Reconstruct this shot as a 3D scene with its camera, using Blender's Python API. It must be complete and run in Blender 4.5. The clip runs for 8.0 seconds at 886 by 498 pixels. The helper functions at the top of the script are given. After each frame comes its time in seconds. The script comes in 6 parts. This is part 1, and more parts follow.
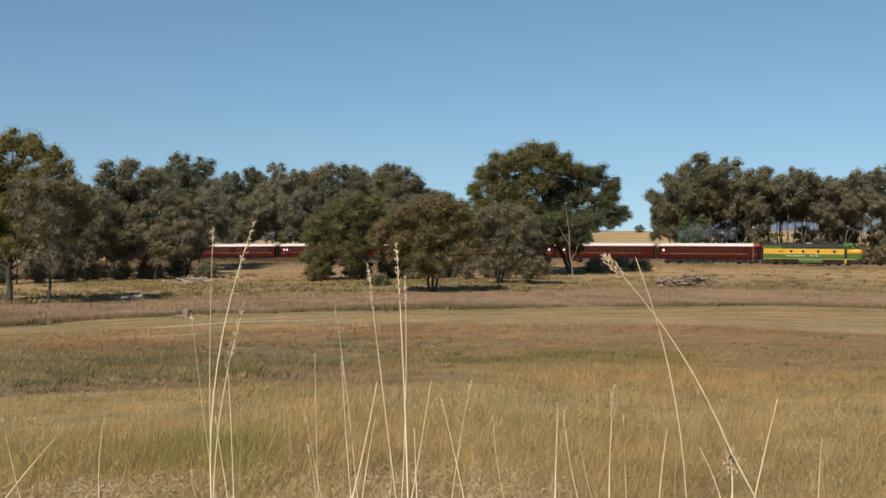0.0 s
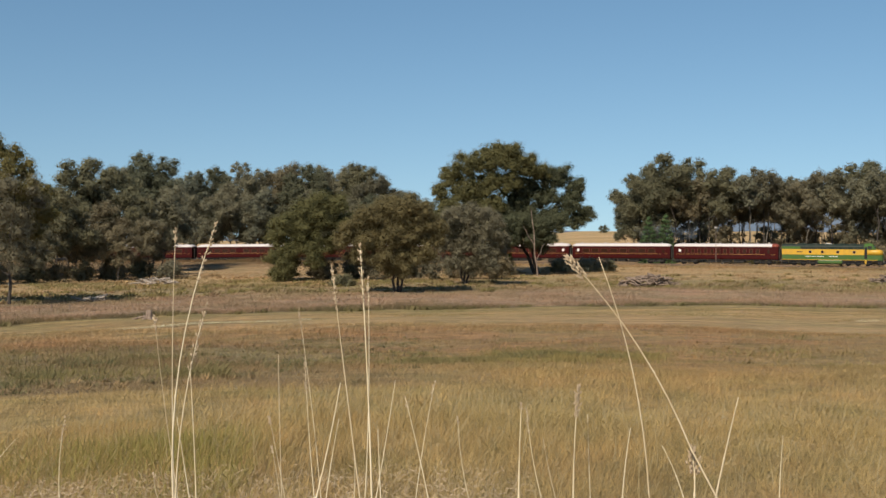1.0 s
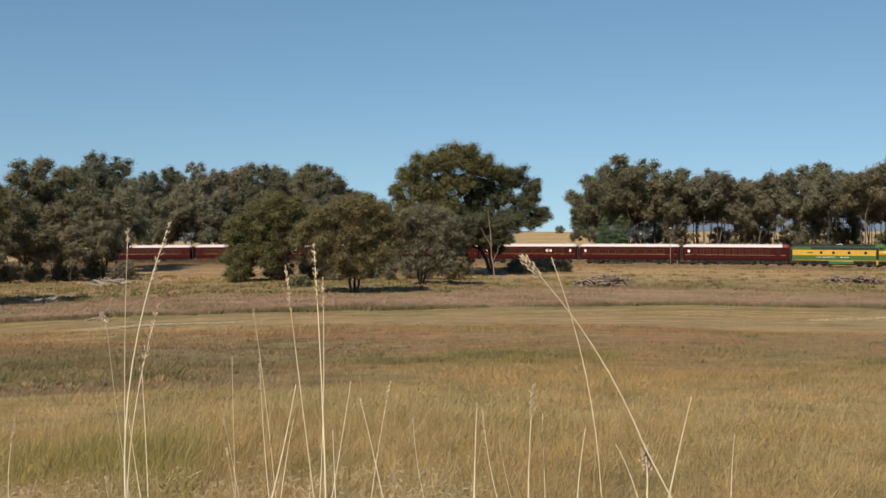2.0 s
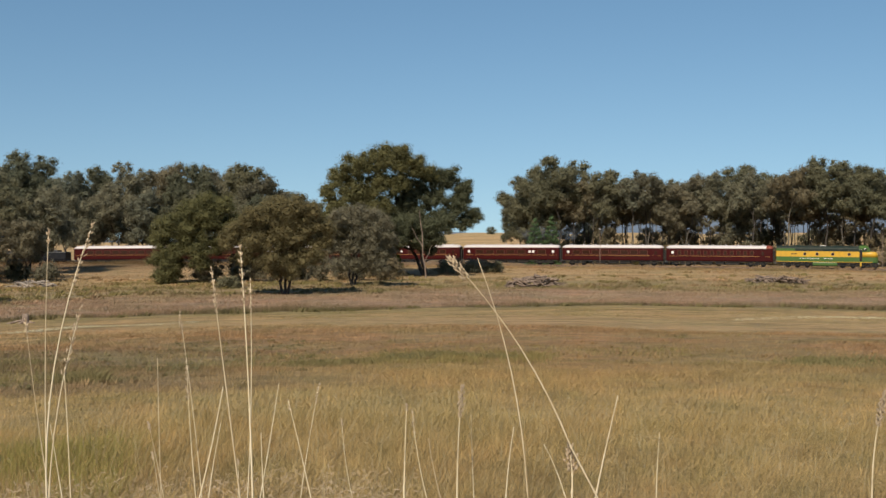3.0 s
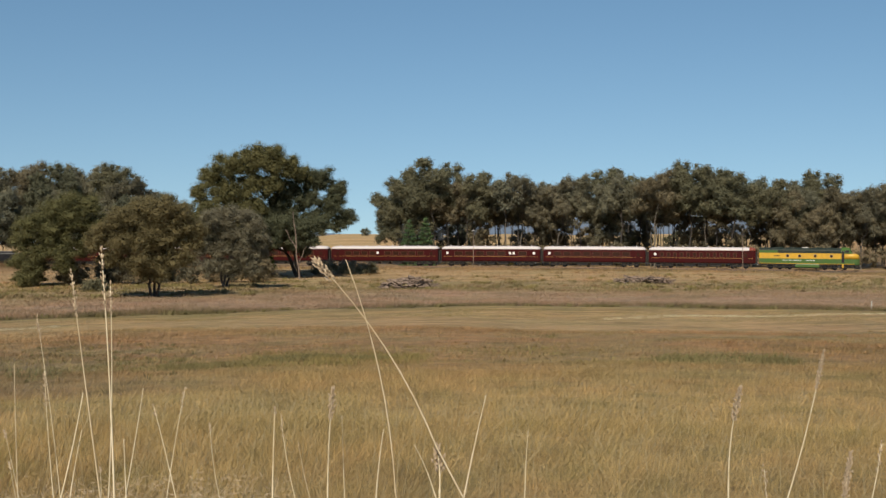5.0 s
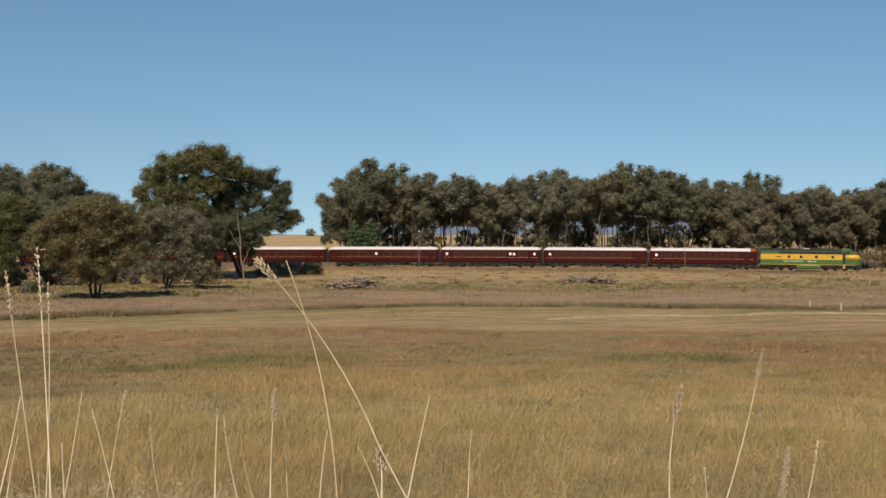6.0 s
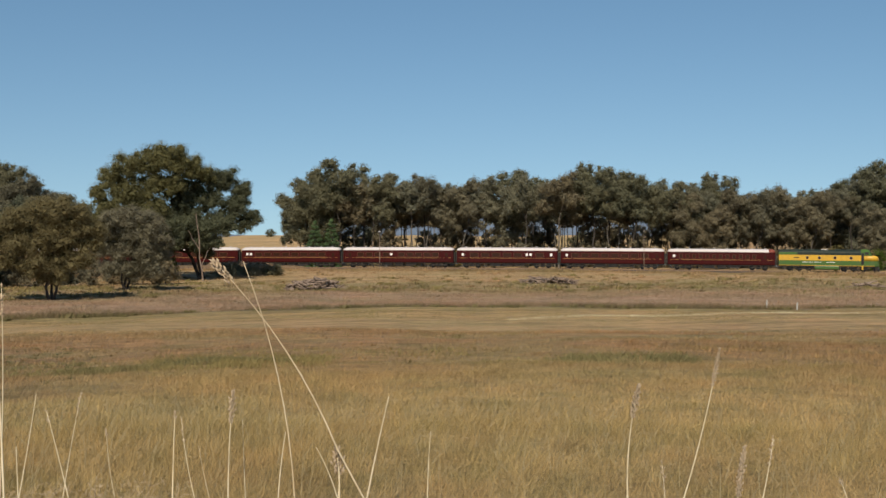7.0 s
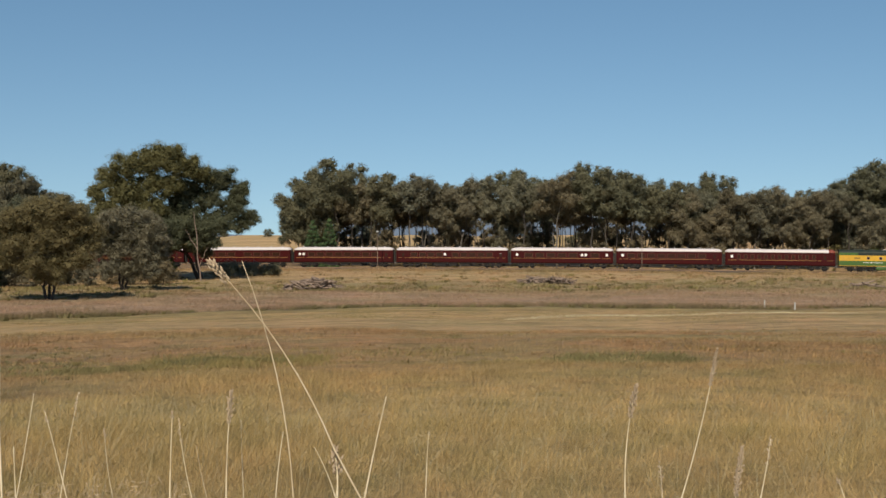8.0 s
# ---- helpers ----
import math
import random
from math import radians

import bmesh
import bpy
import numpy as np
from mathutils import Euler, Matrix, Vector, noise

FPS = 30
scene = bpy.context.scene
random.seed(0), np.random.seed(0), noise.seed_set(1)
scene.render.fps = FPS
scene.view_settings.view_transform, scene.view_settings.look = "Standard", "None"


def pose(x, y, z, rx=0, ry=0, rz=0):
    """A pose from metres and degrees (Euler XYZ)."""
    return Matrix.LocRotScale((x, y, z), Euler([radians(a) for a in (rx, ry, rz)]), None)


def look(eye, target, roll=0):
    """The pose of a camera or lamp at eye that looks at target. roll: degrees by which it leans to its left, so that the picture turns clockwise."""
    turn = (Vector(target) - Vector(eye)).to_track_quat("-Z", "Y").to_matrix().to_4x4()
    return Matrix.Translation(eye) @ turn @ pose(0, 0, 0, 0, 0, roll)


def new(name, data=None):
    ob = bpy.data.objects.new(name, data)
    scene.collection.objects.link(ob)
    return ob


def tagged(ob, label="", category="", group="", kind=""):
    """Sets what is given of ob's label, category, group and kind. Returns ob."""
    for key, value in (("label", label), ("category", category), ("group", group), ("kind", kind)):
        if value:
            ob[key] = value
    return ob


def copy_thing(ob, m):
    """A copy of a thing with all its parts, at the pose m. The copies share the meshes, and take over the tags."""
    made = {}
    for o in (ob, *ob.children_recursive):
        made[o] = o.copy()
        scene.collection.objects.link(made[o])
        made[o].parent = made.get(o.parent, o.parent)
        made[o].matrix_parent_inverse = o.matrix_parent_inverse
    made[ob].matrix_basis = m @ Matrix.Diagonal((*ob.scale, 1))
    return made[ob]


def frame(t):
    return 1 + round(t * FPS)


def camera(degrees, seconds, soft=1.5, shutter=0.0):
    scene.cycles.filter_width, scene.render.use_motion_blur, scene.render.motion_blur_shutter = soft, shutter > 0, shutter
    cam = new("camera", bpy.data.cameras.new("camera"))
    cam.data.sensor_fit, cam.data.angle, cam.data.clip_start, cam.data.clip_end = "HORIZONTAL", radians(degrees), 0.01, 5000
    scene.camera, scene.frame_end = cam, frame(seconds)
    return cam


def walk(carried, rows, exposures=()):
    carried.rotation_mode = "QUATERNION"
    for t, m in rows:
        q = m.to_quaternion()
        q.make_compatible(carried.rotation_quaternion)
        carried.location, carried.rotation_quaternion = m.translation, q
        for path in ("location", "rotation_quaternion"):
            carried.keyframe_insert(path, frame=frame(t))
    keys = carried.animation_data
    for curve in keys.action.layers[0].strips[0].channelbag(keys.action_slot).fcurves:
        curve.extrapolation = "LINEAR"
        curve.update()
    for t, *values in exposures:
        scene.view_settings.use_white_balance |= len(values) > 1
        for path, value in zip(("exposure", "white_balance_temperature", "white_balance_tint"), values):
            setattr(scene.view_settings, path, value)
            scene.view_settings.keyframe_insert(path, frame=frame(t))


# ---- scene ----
EYE = 1.6                      # height of the lens over the paddock at the tripod
ARM = 0.10                     # lens ahead of the tripod's pan axis

cam = camera(44.03, 8.0, soft=1.5)


def view(turn, tilt, roll):
    """Camera pose on the tripod: degrees to the right of +y, up, and lean."""
    a, e = radians(turn), radians(tilt)
    eye = Vector((ARM * math.sin(a), ARM * math.cos(a), EYE))
    way = Vector((math.sin(a) * math.cos(e), math.cos(a) * math.cos(e), math.sin(e)))
    return look(eye, eye + way, roll)


PAN = [(0.0, 0.0, -0.53, 0.0), (0.5, 0.872, -0.529, 0.014), (1.0, 1.819, -0.512, 0.028),
       (2.5, 5.691, -0.468, 0.045), (3.0, 7.648, -0.441, 0.041), (3.5, 9.368, -0.43, 0.049),
       (4.0, 11.172, -0.412, 0.07), (4.5, 12.753, -0.395, 0.075), (6.0, 17.053, -0.351, 0.103),
       (6.5, 18.384, -0.338, 0.12), (7.0, 19.109, -0.327, 0.129), (7.5, 19.242, -0.327, 0.134),
       (8.0, 19.215, -0.333, 0.129)]
walk(cam, [(t, view(a, e, -r)) for t, a, e, r in PAN], exposures=[(0.0, 0.79), (3.0, 0.72), (8.0, 0.64)])

# ---- world and sun ----
SUN_TURN, SUN_UP = -152.0, 43.0     # degrees to the right of +y, and over the horizon
world = bpy.data.worlds.new("sky")
scene.world = world
world.use_nodes = True
wn = world.node_tree
wn.nodes.clear()
sky = wn.nodes.new("ShaderNodeTexSky")
sky.sky_type = "NISHITA"
sky.sun_disc = False
sky.sun_elevation = radians(SUN_UP)
sky.sun_rotation = radians(SUN_TURN)
sky.air_density, sky.dust_density, sky.ozone_density = 1.0, 0.35, 1.6
bg = wn.nodes.new("ShaderNodeBackground")
bg.inputs["Strength"].default_value = 0.0605
wo = wn.nodes.new("ShaderNodeOutputWorld")
# clear dry air: the pale band along the skyline stays narrow
tc = wn.nodes.new("ShaderNodeTexCoord")
lift = wn.nodes.new("ShaderNodeVectorMath")
lift.operation = "MULTIPLY_ADD"
lift.inputs[1].default_value, lift.inputs[2].default_value = (1, 1, 0.88), (0, 0, 0.095)
wn.links.new(tc.outputs["Generated"], lift.inputs[0])
wn.links.new(lift.outputs[0], sky.inputs["Vector"])
hue = wn.nodes.new("ShaderNodeHueSaturation")
hue.inputs["Hue"].default_value, hue.inputs["Saturation"].default_value = 0.491, 1.12
wn.links.new(sky.outputs[0], hue.inputs["Color"])
wn.links.new(hue.outputs[0], bg.inputs[0])
wn.links.new(bg.outputs[0], wo.inputs[0])
sun = new("sun", bpy.data.lights.new("sun", "SUN"))
sun.data.energy, sun.data.angle, sun.data.color = 3.7, radians(0.53), (1.0, 0.895, 0.74)
a, e = radians(SUN_TURN), radians(SUN_UP)
sun.matrix_world = look((0, 0, 60), (-math.sin(a) * math.cos(e), -math.cos(a) * math.cos(e), 60 - math.sin(e)))


# ---- materials ----
def material(name):
    m = bpy.data.materials.new(name)
    m.use_nodes = True
    nt = m.node_tree
    return m, nt, nt.nodes["Principled BSDF"]


def node(nt, kind, **values):
    n = nt.nodes.new(kind)
    for k, v in values.items():
        n.inputs[k].default_value = v
    return n


def ramp(nt, fac, stops, mode="LINEAR"):
    r = nt.nodes.new("ShaderNodeValToRGB")
    r.color_ramp.interpolation = mode
    el = r.color_ramp.elements
    while len(el) < len(stops):
        el.new(0.5)
    for s, (p, c) in zip(el, stops):
        s.position, s.color = p, (*c, 1)
    nt.links.new(fac, r.inputs[0])
    return r.outputs[0]


def noise_of(nt, scale, detail=4.0, coord=None, rough=0.55):
    n = node(nt, "ShaderNodeTexNoise", Scale=scale, Detail=detail, Roughness=rough)
    if coord is not None:
        nt.links.new(coord, n.inputs["Vector"])
    return n.outputs["Fac"]


def math_node(nt, op, a, b):
    n = nt.nodes.new("ShaderNodeMath")
    n.operation = op
    for i, v in enumerate((a, b)):
        if isinstance(v, (int, float)):
            n.inputs[i].default_value = v
        else:
            nt.links.new(v, n.inputs[i])
    return n.outputs[0]


def mix(nt, fac, a, b, mode="MIX"):
    n = nt.nodes.new("ShaderNodeMix")
    n.data_type, n.blend_type = "RGBA", mode
    for sock, v in ((n.inputs[0], fac), (n.inputs[6], a), (n.inputs[7], b)):
        if isinstance(v, (int, float)):
            sock.default_value = v
        elif isinstance(v, tuple):
            sock.default_value = (*v, 1)
        else:
            nt.links.new(v, sock)
    return n.outputs[2]


def bump(nt, bsdf, height, strength, distance):
    b = node(nt, "ShaderNodeBump", Strength=strength, Distance=distance)
    nt.links.new(height, b.inputs["Height"])
    nt.links.new(b.outputs[0], bsdf.inputs["Normal"])


def painted(name, colour, rough=0.45, metal=0.0, dirt=(0.10, 0.08, 0.06), amount=0.35, scale=1.5, gloss=0.3):
    """Paint or metal with soft dirt and fine unevenness."""
    m, nt, b = material(name)
    co = nt.nodes.new("ShaderNodeTexCoord").outputs["Object"]
    n1, n2 = noise_of(nt, scale, 5, co), noise_of(nt, scale * 14, 3, co)
    f = math_node(nt, "MULTIPLY", ramp(nt, n1, [(0.42, (0, 0, 0)), (0.75, (1, 1, 1))]), amount)
    c = mix(nt, f, colour, dirt)
    c = mix(nt, 0.12, c, ramp(nt, n2, [(0.3, (0.3, 0.3, 0.3)), (0.7, (1, 1, 1))]), "MULTIPLY")
    nt.links.new(c, b.inputs["Base Color"])
    nt.links.new(math_node(nt, "ADD", math_node(nt, "MULTIPLY", n1, 0.25), rough - 0.12), b.inputs["Roughness"])
    b.inputs["Metallic"].default_value = metal
    b.inputs["Specular IOR Level"].default_value = gloss
    bump(nt, b, n2, 0.15, 0.01)
    return m


def leaf_material(name, dark, light, through_light=0.52):
    m, nt, b = material(name)
    geo = nt.nodes.new("ShaderNodeNewGeometry")
    info = nt.nodes.new("ShaderNodeObjectInfo")
    big = noise_of(nt, 0.35, 3, geo.outputs["Position"])
    f = math_node(nt, "ADD", math_node(nt, "MULTIPLY", geo.outputs["Random Per Island"], 0.16), math_node(nt, "MULTIPLY", big, 1.0))
    f = math_node(nt, "SUBTRACT", f, 0.10)
    c = mix(nt, f, dark, light)
    tint = ramp(nt, info.outputs["Random"], [(0.0, (0.78, 0.86, 0.9)), (0.5, (1.0, 1.0, 0.95)), (1.0, (1.03, 1.0, 0.94))])
    c = mix(nt, 1.0, c, tint, "MULTIPLY")
    nt.links.new(c, b.inputs["Base Color"])
    b.inputs["Roughness"].default_value = 0.7
    b.inputs["Specular IOR Level"].default_value = 0.1
    tr = nt.nodes.new("ShaderNodeBsdfTranslucent")
    nt.links.new(c, tr.inputs[0])
    ms = nt.nodes.new("ShaderNodeMixShader")
    ms.inputs[0].default_value = through_light
    nt.links.new(b.outputs[0], ms.inputs[1])
    nt.links.new(tr.outputs[0], ms.inputs[2])
    nt.links.new(ms.outputs[0], nt.nodes["Material Output"].inputs[0])
    return m


def bark_material(name, dark, light):
    m, nt, b = material(name)
    co = nt.nodes.new("ShaderNodeTexCoord").outputs["Object"]
    mp = node(nt, "ShaderNodeMapping", Scale=(3, 3, 0.6))
    nt.links.new(co, mp.inputs[0])
    n = noise_of(nt, 1.6, 6, mp.outputs[0], 0.7)
    nt.links.new(ramp(nt, n, [(0.35, dark), (0.65, light)]), b.inputs["Base Color"])
    b.inputs["Roughness"].default_value = 0.9
    bump(nt, b, n, 0.6, 0.05)
    return m


# how the strips of the paddock swing nearer or further across the slope: degrees to the right of +y, and share of the distance
SWING_TURN = [-40, -22, -11, 0, 8, 28, 41, 60]
SWING = [0.70, 0.79, 0.90, 1.0, 1.06, 1.09, 1.20, 1.3]


def pasture_colour(nt, blades):
    """Dry grass: bands of different growth across the slope, a painted line of shade, patches of green, and grain."""
    geo = nt.nodes.new("ShaderNodeNewGeometry")
    flat = nt.nodes.new("ShaderNodeVectorMath")
    flat.operation = "MULTIPLY"
    flat.inputs[1].default_value = (1, 1, 0)
    nt.links.new(geo.outputs["Position"], flat.inputs[0])
    p = flat.outputs[0]
    ln = nt.nodes.new("ShaderNodeVectorMath")
    ln.operation = "LENGTH"
    nt.links.new(p, ln.inputs[0])
    d = ln.outputs["Value"]
    sep = nt.nodes.new("ShaderNodeSeparateXYZ")
    nt.links.new(p, sep.inputs[0])
    bearing = math_node(nt, "ARCTAN2", sep.outputs[0], sep.outputs[1])
    across = math_node(nt, "ADD", math_node(nt, "MULTIPLY", bearing, 1.8 / math.pi), 0.4)
    swing = math_node(nt, "MULTIPLY", ramp(nt, across, [((a + 40) / 100, (k / 1.5,) * 3) for a, k in zip(SWING_TURN, SWING)]), 1.5)
    far = node(nt, "ShaderNodeMapRange", **{"From Min": 22.0, "From Max": 55.0})
    nt.links.new(d, far.inputs["Value"])
    d = math_node(nt, "DIVIDE", d, math_node(nt, "ADD", 1.0, math_node(nt, "MULTIPLY", math_node(nt, "SUBTRACT", swing, 1.0), far.outputs[0])))
    wob = math_node(nt, "SUBTRACT", noise_of(nt, 0.06, 4, p), 0.5)
    rel = math_node(nt, "MULTIPLY", math_node(nt, "MULTIPLY", wob, 0.11), d)
    # logarithmic distance: 5 m .. 400 m over 0 .. 1
    lg = math_node(nt, "LOGARITHM", math_node(nt, "MAXIMUM", math_node(nt, "ADD", d, rel), 1.0), math.e)
    f = math_node(nt, "DIVIDE", math_node(nt, "SUBTRACT", lg, math.log(5)), math.log(400 / 5))

    def at(m):
        return math.log(m / 5) / math.log(80)
    rust = (0.405, 0.28, 0.147)
    mauve, olive = (0.415, 0.315, 0.225), (0.365, 0.295, 0.18)
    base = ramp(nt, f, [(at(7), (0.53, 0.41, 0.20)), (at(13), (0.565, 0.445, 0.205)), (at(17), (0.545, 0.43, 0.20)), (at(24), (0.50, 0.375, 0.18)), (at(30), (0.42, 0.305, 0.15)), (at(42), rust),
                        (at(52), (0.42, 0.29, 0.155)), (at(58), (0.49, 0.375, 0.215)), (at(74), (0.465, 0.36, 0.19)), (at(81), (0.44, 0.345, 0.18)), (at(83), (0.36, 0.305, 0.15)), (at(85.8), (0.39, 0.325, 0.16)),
                        # 87 and 88.5 m: shade at the tall grass's foot, painted as a dark line
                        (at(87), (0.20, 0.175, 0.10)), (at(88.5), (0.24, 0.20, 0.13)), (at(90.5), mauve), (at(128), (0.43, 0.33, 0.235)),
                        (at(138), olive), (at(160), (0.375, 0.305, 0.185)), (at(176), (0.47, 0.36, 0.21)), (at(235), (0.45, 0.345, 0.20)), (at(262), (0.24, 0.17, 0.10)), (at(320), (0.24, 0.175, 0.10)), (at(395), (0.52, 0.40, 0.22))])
    # a weedy hollow of duller growth down the near slope
    hollow = ramp(nt, across, [(0.10, (1, 1, 1)), (0.33, (0.8, 0.8, 0.8)), (0.46, (0, 0, 0))])
    strip = ramp(nt, f, [(at(18.2), (0, 0, 0)), (at(19), (1, 1, 1)), (at(40), (1, 1, 1)), (at(52), (0, 0, 0))])
    base = mix(nt, math_node(nt, "MULTIPLY", hollow, strip), base, (0.315, 0.25, 0.15))
    # windrows and wheel tracks left by mowing, lying across the slope
    xyz = nt.nodes.new("ShaderNodeSeparateXYZ")
    nt.links.new(p, xyz.inputs[0])
    ang = math_node(nt, "MULTIPLY", math_node(nt, "ARCTAN2", xyz.outputs[0], xyz.outputs[1]), 9.0)
    comb = nt.nodes.new("ShaderNodeCombineXYZ")
    nt.links.new(ang, comb.inputs[0])
    nt.links.new(math_node(nt, "MULTIPLY", d, 0.42), comb.inputs[1])
    blot = nt.nodes.new("ShaderNodeCombineXYZ")      # drifts of greener and rustier growth, long across the slope
    nt.links.new(math_node(nt, "MULTIPLY", ang, 1.9), blot.inputs[0])
    nt.links.new(math_node(nt, "MULTIPLY", lg, 9.0), blot.inputs[1])
    rows_ = noise_of(nt, 1.0, 5, comb.outputs[0], 0.65)
    streak = ramp(nt, rows_, [(0.34, (0.66, 0.66, 0.58)), (0.5, (1.0, 0.98, 0.96)), (0.66, (1.34, 1.26, 1.2))])
    where = ramp(nt, f, [(at(28), (0.25, 0.25, 0.25)), (at(52), (0.7, 0.7, 0.7)), (at(60), (1, 1, 1)), (at(88), (1, 1, 1)), (at(100), (0.6, 0.6, 0.6)), (at(140), (1, 1, 1)), (at(200), (0.9, 0.9, 0.9))])
    base = mix(nt, where, base, mix(nt, 1.0, base, streak, "MULTIPLY"))
    green = ramp(nt, noise_of(nt, 0.11, 5, p, 0.6), [(0.45, (0, 0, 0)), (0.60, (1, 1, 1))])
    zone = ramp(nt, f, [(at(6), (0.45, 0.45, 0.45)), (at(16), (0.3, 0.3, 0.3)), (at(24), (0.4, 0.4, 0.4)), (at(44), (0.4, 0.4, 0.4)), (at(60), (0.25, 0.25, 0.25)),
                        (at(100), (0.1, 0.1, 0.1)), (at(150), (0.45, 0.45, 0.45)), (at(220), (0.1, 0.1, 0.1))])
    base = mix(nt, 1.0, base, (0.71, 0.655, 0.645), "MULTIPLY")
    c = mix(nt, math_node(nt, "MULTIPLY", green, zone), base, (0.27, 0.245, 0.12))
    swathe = noise_of(nt, 1.0, 4, blot.outputs[0], 0.6)
    tone = ramp(nt, swathe, [(0.34, (0.64, 0.74, 0.64)), (0.46, (0.96, 0.98, 0.95)), (0.56, (1.04, 1.01, 0.98)), (0.68, (1.12, 0.98, 0.94))])
    c = mix(nt, 0.55, c, tone, "MULTIPLY")
    spots = ramp(nt, noise_of(nt, 0.9, 5, p, 0.7), [(0.3, (0.60, 0.60, 0.56)), (0.5, (0.98, 0.97, 0.95)), (0.7, (1.34, 1.29, 1.24))])
    c = mix(nt, 0.8, c, spots, "MULTIPLY")
    fine = ramp(nt, noise_of(nt, 7.0, 4, p, 0.8), [(0.3, (0.62, 0.6, 0.58)), (0.7, (1.3, 1.29, 1.25))])
    c = mix(nt, 0.7, c, fine, "MULTIPLY")
    if blades:
        lot = ramp(nt, geo.outputs["Random Per Island"], [(0.0, (0.5, 0.51, 0.47)), (0.55, (1.0, 1.0, 1.0)), (0.85, (1.25, 1.23, 1.19)), (1.0, (1.65, 1.6, 1.52))])
        c = mix(nt, blades, c, lot, "MULTIPLY")
    return c, p


def pasture_material(name, blades):
    m, nt, b = material(name)
    c, p = pasture_colour(nt, blades)
    nt.links.new(c, b.inputs["Base Color"])
    b.inputs["Roughness"].default_value = 0.8
    b.inputs["Specular IOR Level"].default_value = 0.15
    if not blades:
        bump(nt, b, noise_of(nt, 1.8, 8, p, 0.75), 0.9, 0.35)
    else:
        tr = nt.nodes.new("ShaderNodeBsdfTranslucent")
        nt.links.new(c, tr.inputs[0])
        ms = nt.nodes.new("ShaderNodeMixShader")
        ms.inputs[0].default_value = 0.3
        nt.links.new(b.outputs[0], ms.inputs[1])
        nt.links.new(tr.outputs[0], ms.inputs[2])
        nt.links.new(ms.outputs[0], nt.nodes["Material Output"].inputs[0])
    return m


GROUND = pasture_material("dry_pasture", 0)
BLADES = pasture_material("grass_blades", 0.85)
BLADES_MID = pasture_material("slope_grass_blades", 0.6)
BLADES_FAR = pasture_material("distant_grass_blades", 0.4)
LEAF_OLIVE = leaf_material("olive_gum_leaves", (0.1082, 0.1090, 0.0696), (0.2371, 0.2220, 0.1401))
LEAF_YELLOW = leaf_material("yellow_green_leaves", (0.119, 0.107, 0.047), (0.261, 0.222, 0.091))
LEAF_BROWN = leaf_material("brownish_wattle_leaves", (0.1374, 0.1162, 0.0782), (0.2890, 0.2394, 0.1489))
LEAF_GREY = leaf_material("grey_green_leaves", (0.1454, 0.1263, 0.0845), (0.3128, 0.2676, 0.1756))
LEAF_DARK = leaf_material("dark_gum_leaves", (0.1368, 0.1343, 0.0966), (0.2993, 0.2798, 0.1931))
LEAF_WATTLE = leaf_material("golden_brown_wattle_leaves", (0.128, 0.106, 0.055), (0.244, 0.202, 0.102))
# one gum in two tones; the lower boughs' shade is put into LEAF_SHADE
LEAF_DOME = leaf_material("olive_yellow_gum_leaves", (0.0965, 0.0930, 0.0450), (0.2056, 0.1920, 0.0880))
LEAF_SHADE = leaf_material("shade_toned_gum_leaves", (0.078, 0.083, 0.050), (0.168, 0.168, 0.098))
LEAF_BRIGHT = leaf_material("fresh_green_leaves", (0.048, 0.078, 0.018), (0.143, 0.203, 0.036))
WEED_BLADES = leaf_material("green_grass_blades", (0.153, 0.128, 0.053), (0.275, 0.225, 0.093), 0.3)
DARK_WEED = leaf_material("dark_green_weeds", (0.113, 0.101, 0.048), (0.218, 0.183, 0.087), 0.3)
BLEACHED = bark_material("bleached_fallen_wood", (0.15, 0.12, 0.095), (0.37, 0.315, 0.26))
FRESH_BLADES = leaf_material("yellow_green_grass_blades", (0.178, 0.160, 0.053), (0.328, 0.285, 0.093), 0.3)
HAY = leaf_material("cut_hay", (0.314, 0.235, 0.128), (0.471, 0.371, 0.221), 0.2)
LEAF_CONE = leaf_material("deep_green_conifer_leaves", (0.0735, 0.1200, 0.0555), (0.2055, 0.2760, 0.1140))
BARK = bark_material("dark_bark", (0.0198, 0.01584, 0.01254), (0.066, 0.0528, 0.0429))
BARK_PALE = bark_material("pale_gum_bark", (0.058, 0.047, 0.036), (0.152, 0.131, 0.105))
DEAD_WOOD = bark_material("weathered_dead_wood", (0.085, 0.058, 0.043), (0.27, 0.20, 0.15))
STRAW, stn, stb = material("dry_straw_stalk")
sco = node(stn, "ShaderNodeMapping", Scale=(40, 40, 6))
stn.links.new(stn.nodes.new("ShaderNodeTexCoord").outputs["Object"], sco.inputs[0])
sgrain = noise_of(stn, 1.0, 4, sco.outputs[0], 0.7)
stint = ramp(stn, stn.nodes.new("ShaderNodeObjectInfo").outputs["Random"], [(0.0, (0.86, 0.8, 0.74)), (0.4, (1, 1, 1)), (1.0, (1.12, 1.1, 1.06))])
stn.links.new(mix(stn, 1.0, ramp(stn, sgrain, [(0.25, (0.22, 0.16, 0.095)), (0.36, (0.50, 0.41, 0.265)), (0.7, (0.64, 0.56, 0.41))]), stint, "MULTIPLY"), stb.inputs["Base Color"])
stb.inputs["Roughness"].default_value = 0.6
HAY_PALE = leaf_material("pale_dry_hay", (0.50, 0.41, 0.26), (0.64, 0.55, 0.38), 0.2)
SEED = bark_material("dry_seed_husk", (0.2534, 0.1861, 0.1148), (0.4752, 0.3722, 0.2534))
